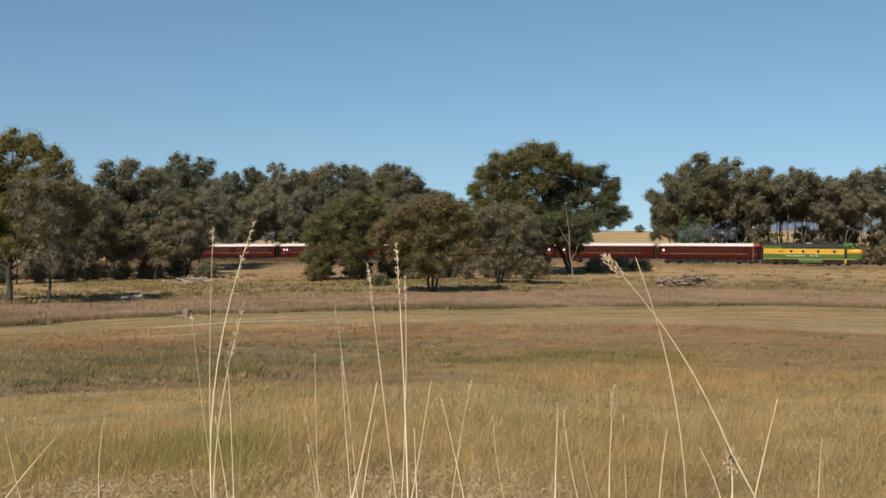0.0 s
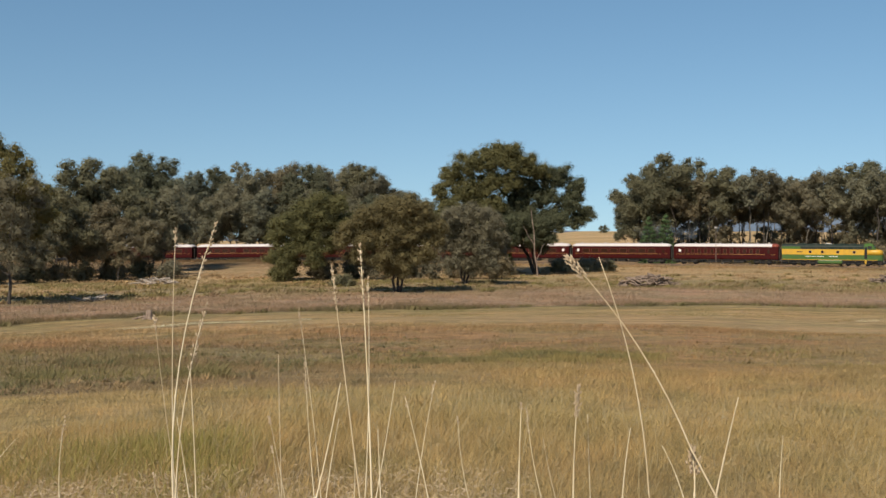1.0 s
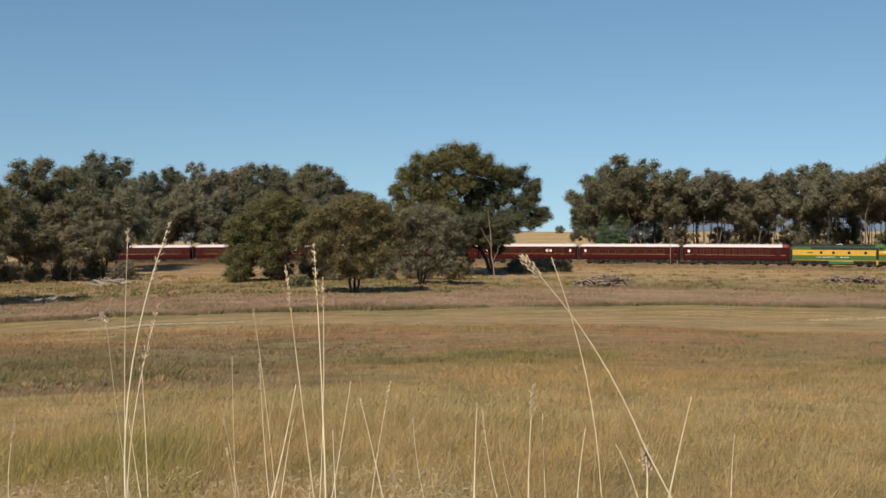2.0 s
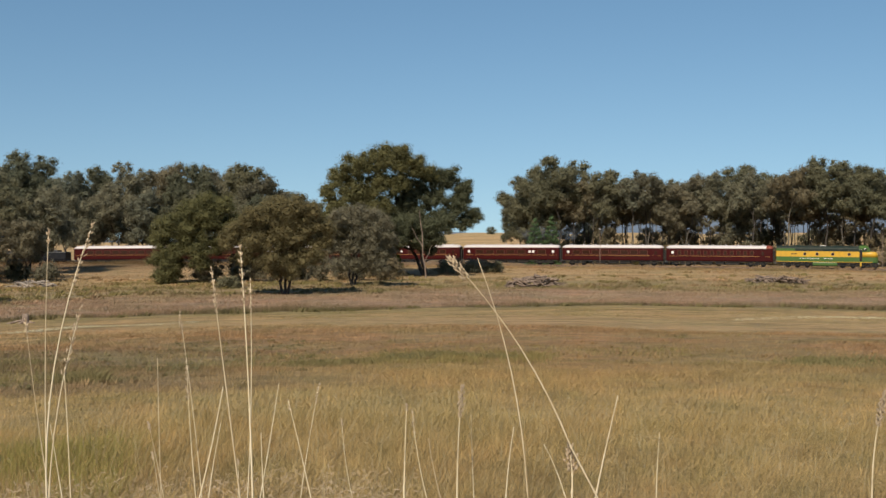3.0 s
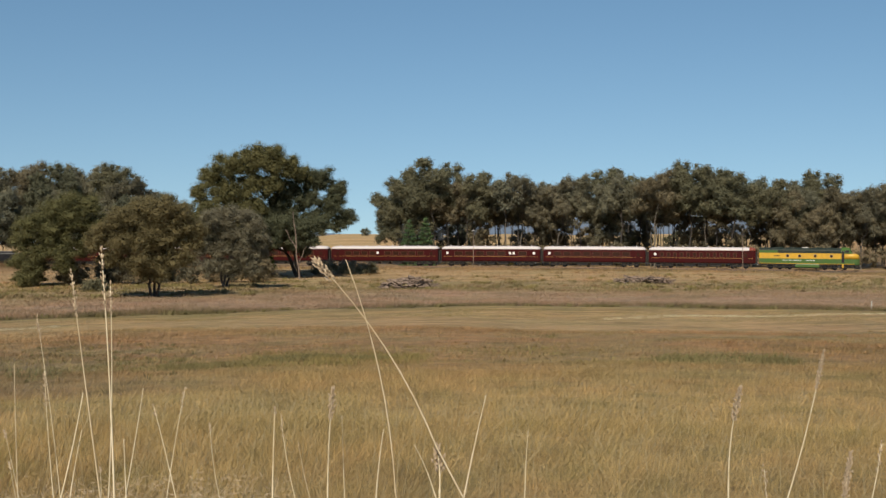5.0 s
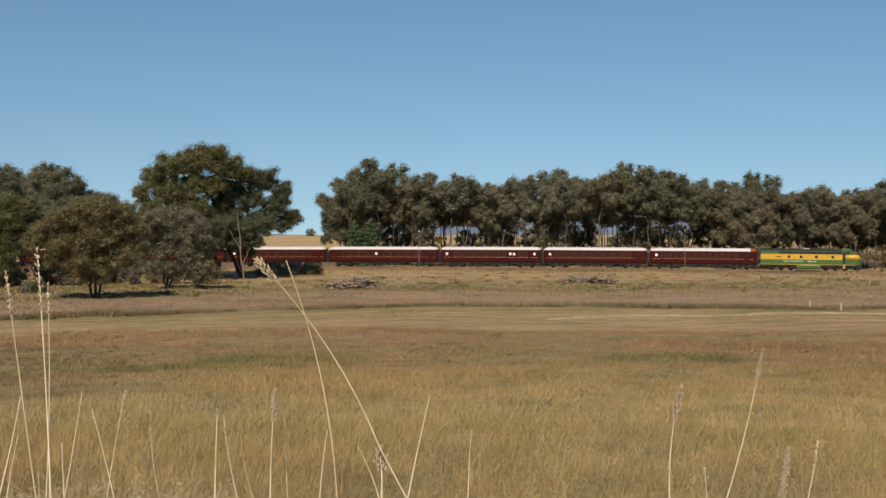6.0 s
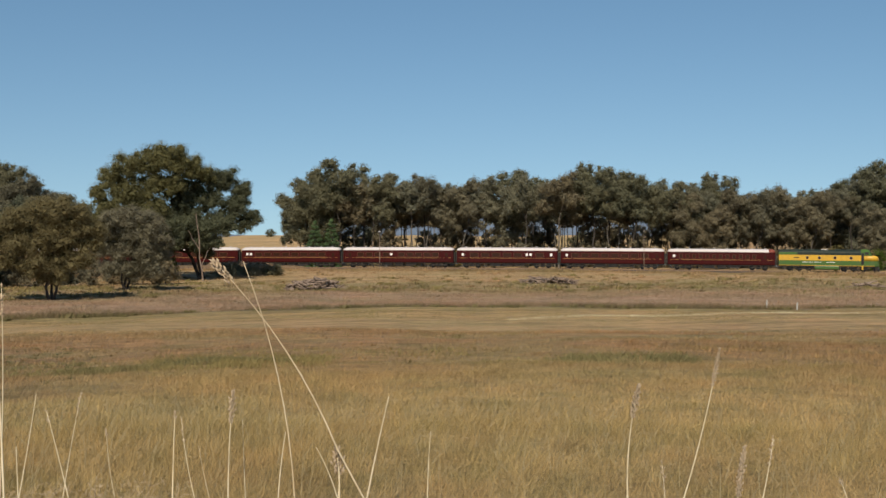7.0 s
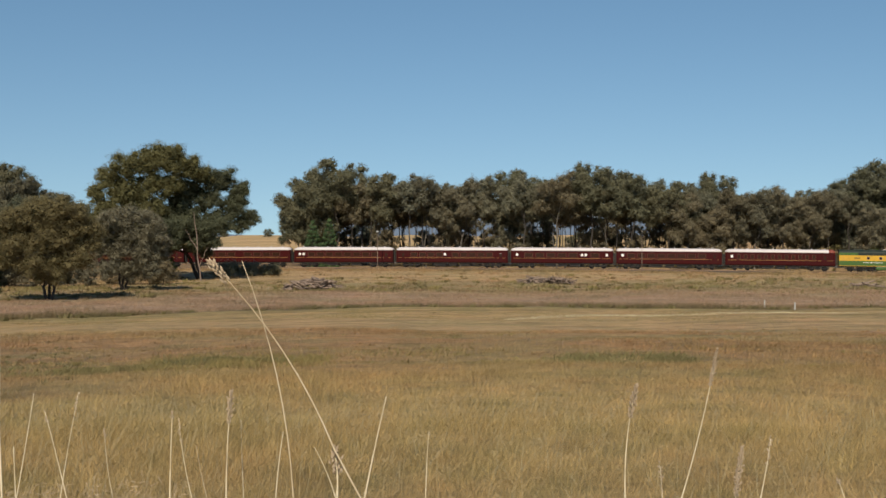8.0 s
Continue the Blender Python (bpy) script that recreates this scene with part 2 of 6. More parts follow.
MAROON = painted("maroon_coach_paint", (0.038, 0.0025, 0.0022), 0.45, 0.0, (0.024, 0.0045, 0.0034), 0.5, gloss=0.14)
ROOF_SILVER = painted("pale_silver_roof_paint", (0.515, 0.470, 0.457), 0.5, 0.0, (0.390, 0.334, 0.297), 0.35, 0.6)
ROOF_RED = painted("red_roof_end_paint", (0.197, 0.046, 0.027), 0.45)
LINING = painted("buff_lining_paint", (0.349, 0.190, 0.057), 0.45, amount=0.3)
CREAM = painted("varnished_window_wood", (0.0912, 0.0228, 0.0102), 0.4)
OPAL = painted("white_opal_glass", (0.679, 0.662, 0.629), 0.25, amount=0.08)
BLACK = painted("sooty_black_running_gear", (0.0132, 0.01254, 0.01188), 0.6, 0.0, (0.0594, 0.0429, 0.0297), 0.6)
SOOT = painted("oily_black_engine_paint", (0.00528, 0.00528, 0.0066), 0.4, amount=0.15)
STEEL = painted("dull_steel", (0.2448, 0.2376, 0.2304), 0.45, 0.6)
GREEN = painted("mid_green_loco_paint", (0.047, 0.102, 0.020), 0.38)
GREEN_DARK = painted("dark_green_roof_paint", (0.00396, 0.01386, 0.00858), 0.65)
YELLOW = painted("golden_yellow_loco_paint", (0.501, 0.288, 0.027), 0.4, amount=0.3)
WHITE = painted("white_lettering_paint", (0.662, 0.662, 0.629), 0.45, amount=0.1)
BALLAST = painted("grey_brown_ballast", (0.0792, 0.0594, 0.0429), 0.9, 0.0, (0.066, 0.0528, 0.0396), 0.6, 4.0)
RAIL = painted("rusty_rail", (0.0858, 0.0495, 0.0297), 0.5, 0.4)
GALV = painted("weathered_white_post_paint", (0.4092, 0.396, 0.363), 0.6)
SMOKE, snt, sb = material("thin_blue_exhaust_smoke")
sb.inputs["Base Color"].default_value = (0.40, 0.46, 0.54, 1)
sb.inputs["Roughness"].default_value = 1.0
sb.inputs["Specular IOR Level"].default_value = 0.0
sb.inputs["Alpha"].default_value = 0.022
COACH_GLASS, cgn, cgb = material("dim_coach_window_glass")
cgb.inputs["Base Color"].default_value = (0.03, 0.014, 0.009, 1)
cgb.inputs["Roughness"].default_value = 0.12
cgb.inputs["Specular IOR Level"].default_value = 0.2
GLASS, gnt, gb = material("dark_window_glass")
gb.inputs["Base Color"].default_value = (0.015, 0.016, 0.018, 1)
gb.inputs["Roughness"].default_value = 0.06
gb.inputs["Specular IOR Level"].default_value = 0.6
# the blue of distance haze is put into the hills' base colour
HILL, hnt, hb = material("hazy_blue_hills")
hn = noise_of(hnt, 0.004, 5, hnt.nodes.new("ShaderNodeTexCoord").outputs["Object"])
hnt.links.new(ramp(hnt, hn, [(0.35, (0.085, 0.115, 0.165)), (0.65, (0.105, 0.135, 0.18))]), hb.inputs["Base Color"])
hb.inputs["Roughness"].default_value = 1.0
hb.inputs["Specular IOR Level"].default_value = 0.0


# ---- building helpers ----
def thing(name, label, category, m=None, group="", kind=""):
    ob = new(name)
    ob.empty_display_size = 0.3
    if m is not None:
        ob.matrix_basis = m
    return tagged(ob, label, category, group, kind)


def from_arrays(name, verts, faces, mats, parent=None, label="", smooth=False, slots=None):
    """A mesh object from vertex and face arrays."""
    me = bpy.data.meshes.new(name)
    if isinstance(verts, np.ndarray):
        k = faces.shape[1]
        me.vertices.add(len(verts))
        me.vertices.foreach_set("co", verts.astype(np.float32).ravel())
        me.loops.add(faces.size)
        me.loops.foreach_set("vertex_index", faces.astype(np.int32).ravel())
        me.polygons.add(len(faces))
        me.polygons.foreach_set("loop_start", np.arange(0, faces.size, k, dtype=np.int32))
        me.update(calc_edges=True)
        me.validate()
    else:
        me.from_pydata(verts, [], faces)
    for m in (mats if isinstance(mats, (list, tuple)) else [mats]):
        me.materials.append(m)
    if smooth:
        me.polygons.foreach_set("use_smooth", [True] * len(me.polygons))
    if slots is not None:
        me.polygons.foreach_set("material_index", slots)
    ob = new(name, me)
    if parent is not None:
        ob.parent = parent
    if label:
        ob["label"] = label
    return ob


def part(name, bm, mat, parent, label="", smooth=False):
    """One bmesh as one mesh object under a thing or a part."""
    me = bpy.data.meshes.new(name)
    bmesh.ops.recalc_face_normals(bm, faces=bm.faces)
    bm.to_mesh(me)
    bm.free()
    me.materials.append(mat)
    if smooth:
        for f in me.polygons:
            f.use_smooth = True
    ob = new(name, me)
    ob.parent = parent
    if label:
        ob["label"] = label
    return ob


def again(ob, parent, m):
    """Another part on the same mesh."""
    o = ob.copy()
    scene.collection.objects.link(o)
    o.parent = parent
    o.matrix_basis = m
    return o


def box(bm, x0, x1, y0, y1, z0, z1, bevel=0.0):
    r = bmesh.ops.create_cube(bm, size=1, matrix=Matrix.LocRotScale(((x0 + x1) / 2, (y0 + y1) / 2, (z0 + z1) / 2), None, (x1 - x0, y1 - y0, z1 - z0)))
    if bevel:
        es = list({e for v in r["verts"] for e in v.link_edges})
        bmesh.ops.bevel(bm, geom=es, offset=bevel, segments=2, affect="EDGES", profile=0.5)
    return bm


def rod(bm, p, q, r0, r1=None, seg=10):
    p, q = Vector(p), Vector(q)
    turn = (q - p).to_track_quat("Z", "Y")
    bmesh.ops.create_cone(bm, cap_ends=True, segments=seg, radius1=r0, radius2=r0 if r1 is None else r1, depth=(q - p).length,
                          matrix=Matrix.LocRotScale((p + q) / 2, turn, None))
    return bm


def loft(bm, sections, close=True):
    """Skin a row of equal rings of points."""
    rings = [[bm.verts.new(p) for p in s] for s in sections]
    for a, b in zip(rings, rings[1:]):
        n = len(a)
        for i in range(n if close else n - 1):
            bm.faces.new((a[i], a[(i + 1) % n], b[(i + 1) % n], b[i]))
    if close:
        bm.faces.new(rings[0])
        bm.faces.new(list(reversed(rings[-1])))
    return bm


def polar(turn, d):
    a = radians(turn)
    return d * math.sin(a), d * math.cos(a)


# ---- the lie of the land ----
TRACK_D, TRACK_TURN, TRACK_BEND = 220.6, radians(29.774), -0.0007
TF = np.array([math.sin(TRACK_TURN), math.cos(TRACK_TURN)])      # from the tripod square to the line
TR = np.array([math.cos(TRACK_TURN), -math.sin(TRACK_TURN)])     # along the line, the way the train goes


def rail_z(s):
    s = np.clip(s, -230, 130)
    return EYE - 4.95 - 5e-5 * (s + 85) ** 2


def track_point(s):
    f = TRACK_D + TRACK_BEND * s * s
    x, y = s * TR + f * TF
    return Vector((x, y, float(rail_z(s))))


def smooth(t):
    t = np.clip(t, 0, 1)
    return t * t * (3 - 2 * t)


FALL_D = [0, 4, 7, 10, 15, 20, 30, 45, 60, 80, 100, 130, 160, 185, 215, 260, 330, 5000]
FALL_Z = [-1.6, -1.65, -1.75, -1.95, -2.3, -2.62, -3.25, -4.1, -4.75, -5.3, -5.75, -6.3, -6.5, -6.45, -6.1, -5.7, -5.6, -5.6]


def ground_z(x, y):
    x, y = np.asarray(x, float), np.asarray(y, float)
    d = np.hypot(x, y)
    turn = np.degrees(np.arctan2(x, y))
    z = np.interp(d, FALL_D, FALL_Z) + EYE
    s, f = x * TR[0] + y * TR[1], x * TF[0] + y * TF[1]
    off = f - (TRACK_D + TRACK_BEND * np.clip(s, -280, 280) ** 2)
    near = 1 - smooth((np.abs(off) - 4.0) / np.where(off < 0, 38.0, 60.0))
    near = near * (np.abs(s) < 400)
    z = z * (1 - near) + (rail_z(s) - 0.6 + 0.75 * smooth((-s - 95) / 60)) * near
    u = 0.16 * np.sin(x * 0.11 + 1.3) * np.sin(y * 0.13) + 0.07 * np.sin(x * 0.43 + y * 0.21) * np.sin(y * 0.39 + 2)
    z = z + u * np.clip(d / 40, 0, 1) * (1 - 0.8 * near)
    # golden rise far behind the line
    z = z + (8.9 + 0.5 * np.sin(turn * 0.75) + 0.2 * np.sin(turn * 2.3)) * smooth((turn + 2) / 7) * (1 - smooth((turn - 44) / 8)) * smooth((d - 330) / 200) * (1 - smooth((d - 640) / 500))
    return z


def plant(turn, d, sink=0.05):
    x, y = polar(turn, d)
    return x, y, float(ground_z(x, y)) - sink


turns = np.concatenate([np.arange(-180, -34, 6.0), np.arange(-34, 49.7, 0.35), np.arange(50, 180, 6.0)])
rings = np.concatenate([[0.02], np.geomspace(1.5, 340, 190), np.geomspace(355, 4800, 40)])
TT, DD = np.meshgrid(np.radians(turns), rings)
GX, GY = DD * np.sin(TT), DD * np.cos(TT)
GZ = ground_z(GX, GY)
nr, na = GX.shape
gi = np.arange(nr * na).reshape(nr, na)
nxt = np.roll(gi, -1, axis=1)
quads = np.stack([gi[:-1], nxt[:-1], nxt[1:], gi[1:]], -1).reshape(-1, 4)[:, ::-1]
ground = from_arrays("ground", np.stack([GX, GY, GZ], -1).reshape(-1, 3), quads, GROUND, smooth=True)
tagged(ground, "sloping paddock of dry straw-coloured and green grass", "pasture", kind="structure")


# distant hills on the skyline
hill_turns = np.radians(np.arange(-60, 80, 0.5))
hv = []
for h, dd in ((0, 4300.0), (1, 4300.0), (2, 4700.0)):
    for tn in hill_turns:
        top = 26 + 16 * math.sin(tn * 9) + 9 * math.sin(tn * 23 + 1) + 4 * math.sin(tn * 61)
        top += 105 * float(smooth((math.degrees(tn) - 12.5) / 5.0))      # a higher ridge behind the tall wood
        hv.append((dd * math.sin(tn), dd * math.cos(tn), (-40, top, -40)[h]))
nh = len(hill_turns)
hi = np.arange(3 * nh).reshape(3, nh)
hf = np.stack([hi[:-1, :-1], hi[:-1, 1:], hi[1:, 1:], hi[1:, :-1]], -1).reshape(-1, 4)
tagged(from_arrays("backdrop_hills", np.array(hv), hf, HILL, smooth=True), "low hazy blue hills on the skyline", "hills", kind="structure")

# railway bed and rails
ss = np.arange(-330, 300, 3.0)


def along_track(profile, name, mat, label, category, lift=0.0):
    """Sweep a profile of (off, height) along the line."""
    v = []
    for s in ss:
        p, q = track_point(s), track_point(s + 0.5)
        t = (q - p).normalized()
        side = Vector((t.y, -t.x, 0))
        for o, h in profile:
            v.append(p + side * o + Vector((0, 0, h + lift)))
    n, k = len(ss), len(profile)
    idx = np.arange(n * k).reshape(n, k)
    f = np.stack([idx[:-1, :-1], idx[:-1, 1:], idx[1:, 1:], idx[1:, :-1]], -1).reshape(-1, 4)
    return tagged(from_arrays(name, np.array([list(p) for p in v]), f, mat), label, category, kind="structure")


along_track([(2.6, -0.8), (1.6, -0.25), (-1.6, -0.25), (-2.6, -0.8)], "track_bed", BALLAST, "low grey-brown ballast bed of the railway line", "track bed")
for off in (0.72, -0.72):
    along_track([(off + 0.075, -0.17), (off + 0.03, -0.12), (off + 0.036, 0.0), (off - 0.036, 0.0), (off - 0.03, -0.12), (off - 0.075, -0.17)],
                "rail", RAIL, "rusty steel rail on the ballast bed", "rail")


# ---- trees ----
def tube(verts, faces, pts, radii, seg=7):
    """A tapered bent limb."""
    start = len(verts)
    for i, (p, r) in enumerate(zip(pts, radii)):
        d = (pts[min(i + 1, len(pts) - 1)] - pts[max(i - 1, 0)]).normalized()
        u = d.orthogonal().normalized()
        w = d.cross(u)
        for k in range(seg):
            a = 2 * math.pi * k / seg
            verts.append(p + (u * math.cos(a) + w * math.sin(a)) * r)
    for i in range(len(pts) - 1):
        for k in range(seg):
            b = start + i * seg
            faces.append((b + k, b + (k + 1) % seg, b + seg + (k + 1) % seg, b + seg + k))


def bent(p, q, rng, sag=0.08, n=4):
    pts = []
    for i in range(n + 1):
        f = i / n
        w = (q - p).length * sag * math.sin(math.pi * f)
        pts.append(p.lerp(q, f) + Vector((rng.uniform(-w, w), rng.uniform(-w, w), w * 0.5)))
    return pts


PHI = (1 + math.sqrt(5)) / 2
ICO = np.array([(-1, PHI, 0), (1, PHI, 0), (-1, -PHI, 0), (1, -PHI, 0), (0, -1, PHI), (0, 1, PHI), (0, -1, -PHI), (0, 1, -PHI), (PHI, 0, -1), (PHI, 0, 1), (-PHI, 0, -1), (-PHI, 0, 1)]) / math.hypot(1, PHI)
ICO_FACES = np.array([(a, b, c) for a in range(12) for b in range(a + 1, 12) for c in range(b + 1, 12)
                      if all(np.linalg.norm(ICO[u] - ICO[v]) < 1.1 for u, v in ((a, b), (b, c), (a, c)))])


def leaf_cloud(rng, puffs, per_m2, size, flat=0.85, core=0.52):
    """Leaves in sprays over the shells of many puffs, round dense uneven hearts of foliage: vertices and triangles."""
    V, hearts = [], []
    P = np.array(puffs)
    for k, (px, py, pz, pr) in enumerate(puffs):
        n = int(4 * math.pi * pr * pr * per_m2 * 0.75)
        u = rng.normal(size=(n, 3))
        u /= np.linalg.norm(u, axis=1)[:, None]
        u = u[(u[:, 2] > -0.75) | (rng.random(n) < 0.5)]
        n = len(u)
        lump = 1 + 0.22 * np.sin(u[:, 0] * 5 + px) * np.sin(u[:, 1] * 5 + py) + 0.15 * np.sin(u[:, 2] * 8 + pz * 3)
        rad = pr * lump * (1 - 0.5 * rng.random(n) ** 1.6) * (1 + 0.25 * rng.random(n) * (rng.random(n) < 0.25))
        c = np.array([px, py, pz]) + u * rad[:, None] * np.array([1, 1, flat])
        near = P[np.linalg.norm(P[:, :3] - P[k, :3], axis=1) < P[:, 3] + pr]
        gap = np.linalg.norm(c[:, None, :] - near[None, :, :3], axis=2) / near[None, :, 3]
        open_ = gap.min(axis=1) > 0.5
        u, c = u[open_], c[open_]
        n = len(u)
        nrm = u * 2.0 + rng.normal(size=(n, 3)) * 0.3 + np.array([0, 0, 0.25])
        nrm /= np.linalg.norm(nrm, axis=1)[:, None]
        a = np.cross(nrm, rng.normal(size=(n, 3)))
        a /= np.linalg.norm(a, axis=1)[:, None]
        b = np.cross(nrm, a)
        ln = size * 0.85 * (0.6 + 0.8 * rng.random(n))[:, None]
        wd = ln * 0.62
        V.append(np.stack([c - a * ln, c + b * wd - a * ln * 0.1, c + a * ln], 1).reshape(-1, 3))
        turn = Euler(rng.uniform(0, 6.28, 3)).to_matrix()
        hearts.append(np.array([px, py, pz]) + (ICO @ np.array(turn)) * (pr * core * rng.uniform(0.75, 1.2, (12, 1))) * np.array([1, 1, flat]))
    V = np.concatenate(V)
    F = np.arange(len(V)).reshape(-1, 3)
    H = np.concatenate(hearts)
    HF = (ICO_FACES[None] + 12 * np.arange(len(hearts))[:, None, None]).reshape(-1, 3) + len(V)
    return np.concatenate([V, H]), np.concatenate([F, HF])


def crown_puffs(rng, centre, rx, rz, count, puff, ry=None):
    """Puffs in the outer part of an uneven ellipsoid."""
    ry = rx if ry is None else ry
    out = []
    cx, cy, cz = centre
    for i in range(count):
        z = 1 - 2 * (i + 0.5) / count
        a = i * 2.39996 + rng.uniform(-0.5, 0.5)
        r = math.sqrt(max(0, 1 - z * z))
        k = rng.uniform(0.62, 1.06)
        out.append((cx + rx * r * math.cos(a) * k, cy + ry * r * math.sin(a) * k, cz + rz * z * k, puff * rng.uniform(0.7, 1.3)))
    out.append((cx, cy, cz, puff * 1.25))
    return out


def make_tree(name, label, category, seed, height, puffs, leaf, bark, trunk_r, fork, per_m2=15.0, size=0.215, lean=(0, 0), stems=1, group="", limbs=None):
    """A tree at the origin: trunk with limbs to every puff, and a crown of small leaves."""
    rng = np.random.default_rng(seed)
    tree = thing(name, label, category, group=group)
    verts, faces = [], []
    for k in range(stems):
        a = 2 * math.pi * k / max(stems, 1) + seed
        base = Vector((math.cos(a), math.sin(a), 0)) * (0.0 if stems == 1 else trunk_r * 1.1)
        spread = Vector((math.cos(a), math.sin(a), 0)) * (0.0 if stems == 1 else fork * 0.45)
        top = Vector((lean[0], lean[1], fork)) + spread
        pts = bent(base + Vector((0, 0, -0.3)), top, rng, 0.05)
        tube(verts, faces, pts, [trunk_r * f for f in (1.35, 0.95, 0.85, 0.78, 0.7)], 9)
        mine = (limbs or puffs[::4])[k::stems]
        lead = max(mine, key=lambda p: p[2])
        head = Vector(lead[:3])
        spine = bent(top, head, rng, 0.06, 6)
        tube(verts, faces, spine, [trunk_r * f for f in (0.7, 0.6, 0.5, 0.4, 0.3, 0.2, 0.1)])
        for p in mine:
            if p is lead:
                continue
            tip = Vector(p[:3])
            f = min(max((tip.z - top.z) / max(head.z - top.z, 0.1) - 0.25, 0.0), 0.8)
            start = spine[int(f * 6)]
            r = trunk_r * (0.38 - 0.25 * f)
            tube(verts, faces, bent(start, tip, rng, 0.1, 4), [r, r * 0.75, r * 0.5, r * 0.32, r * 0.12], 5)
    from_arrays("trunk", [tuple(v) for v in verts], faces, bark, tree, smooth=True)
    lv, lf = leaf_cloud(rng, puffs, per_m2, size)
    from_arrays("crown", lv, lf, leaf, tree)
    return tree


def lobes(rng, z0, z1, rx, count):
    """A crown of separate billowing lobes: its puffs, and the middles of the lobes, where limbs end."""
    out, mids = [], []
    mid, half = (z0 + z1) / 2, (z1 - z0) / 2
    for i in range(count):
        c = 1 - 1.75 * (i + 0.35) / count
        a = i * 2.4 + rng.uniform(-0.5, 0.5)
        r = rx * rng.uniform(0.34, 0.5)
        flat_ = math.sqrt(max(0.0, 1 - abs(c) ** 2.6))
        reach = (rx - r * 0.75) * flat_ * rng.uniform(0.7, 1.08) + rx * 0.12
        z = mid + (half - r * 0.75) * c * rng.uniform(0.85, 1.05)
        mids.append((reach * math.cos(a), reach * math.sin(a), z, r))
        out += crown_puffs(rng, mids[-1][:3], r * 0.78, r * 0.6, 8, r * 0.45)
    out += crown_puffs(rng, (0, 0, mid), rx * 0.4, half * 0.6, 5, rx * 0.3)
    return out, mids


def gum(seed, name, label, height, rx, leaf, bark=BARK, clear=0.35, count=8, trunk_r=0.19, group="", per_m2=4.0, size=0.44):
    """A gum tree: bare trunk up to clear * height, then billowing lobes of foliage."""
    rng = random.Random(seed)
    z0, z1 = height * clear, height
    puffs, mids = lobes(rng, z0, z1, rx * 1.2, count + 1)
    return make_tree(name, label, "tree", seed, height, puffs, leaf, bark, trunk_r, z0 * 1.05, group=group, per_m2=per_m2, size=size, limbs=mids)


def place(tree, turn, d, spin=0.0, scale=1.0):
    tree.matrix_basis = Matrix.Translation(plant(turn, d)) @ pose(0, 0, 0, 0, 0, spin) @ Matrix.Diagonal((scale, scale, scale, 1))
    return tree


def billows(rng, rows, depth, back=0.0, squash=0.8, full=1.1):
    """Foliage in flattened rounded masses, each given by its place across, its height and its radius, spread in depth."""
    out = []
    for i, (x, z, r) in enumerate(rows):
        r *= full
        for y in (-1, 1):
            c = (x + rng.uniform(-0.3, 0.3), y * depth * rng.uniform(0.25, 1.0) + back, z + rng.uniform(-0.25, 0.25))
            out += crown_puffs(rng, c, r * 0.72, r * 0.72 * squash, 8, r * 0.45)
    return out


# big spreading gum beside the line
rg = random.Random(5)
DOME = [(-17.6, 15.3, 1.8), (-15.2, 18.0, 2.4), (-12.1, 20.2, 2.8), (-8.2, 21.2, 3.0), (-4.8, 21.8, 2.9), (-2.1, 19.8, 2.4), (-12.9, 16, 2.8),
        (-9.1, 16.6, 3.0), (-5.3, 16.9, 3.0), (-15.5, 12.9, 2.4), (-11.2, 12.9, 2.8), (-17.4, 11.2, 1.8), (-14.2, 9.8, 2.2), (-8.2, 12.6, 2.6),
        (-11.2, 9.0, 2.2), (-15.8, 7.4, 1.9), (-12.4, 6.4, 1.9)]
SIDE = [(-1, 15.9, 2.0), (1.7, 17.4, 1.9), (4.6, 17.8, 2.0), (7, 15.7, 1.6), (1.7, 14, 2.2), (5.4, 12.4, 2.0), (9.0, 11.0, 1.6),
        (7.0, 9.6, 1.6), (2.3, 10, 2.2), (-3.4, 12.4, 2.6), (-6.4, 10, 2.5), (-3.7, 7.7, 2.3), (-0.4, 7.1, 2.0), (-8.5, 8.4, 2.3),
        (0.9, 5.0, 1.3), (-2, 10.2, 2.3), (4.2, 10, 1.8), (-5.2, 6.2, 1.9), (6.6, 14, 1.6), (-3, 14, 2), (-7.4, 5.4, 1.7)]
FRONT_BOUGHS = [(-7, 8.5, 2.0), (-3.5, 9, 2.2), (0, 8.6, 2.0), (3, 9.2, 1.7), (-5, 6.2, 1.6), (-1.5, 6.0, 1.6), (1.5, 6.4, 1.3), (-8.5, 5.6, 1.5)]
puffs = billows(rg, [(x, z - 0.6, r) for x, z, r in DOME] + [(0.2, 18.0, 1.9)], 4.5, -0.5, 0.9, 1.12)
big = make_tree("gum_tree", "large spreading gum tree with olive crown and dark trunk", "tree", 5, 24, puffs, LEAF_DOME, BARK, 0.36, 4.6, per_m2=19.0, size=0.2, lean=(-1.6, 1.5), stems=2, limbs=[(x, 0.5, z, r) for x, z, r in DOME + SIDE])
# boughs on the shaded side, darkened through their leaf colour
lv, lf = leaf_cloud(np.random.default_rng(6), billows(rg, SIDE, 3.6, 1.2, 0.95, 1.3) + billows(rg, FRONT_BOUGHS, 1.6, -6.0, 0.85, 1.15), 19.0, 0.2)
from_arrays("lower_crown", lv, lf, LEAF_SHADE, big, "lower boughs with shade put into their green")
place(big, 6.75, 196)
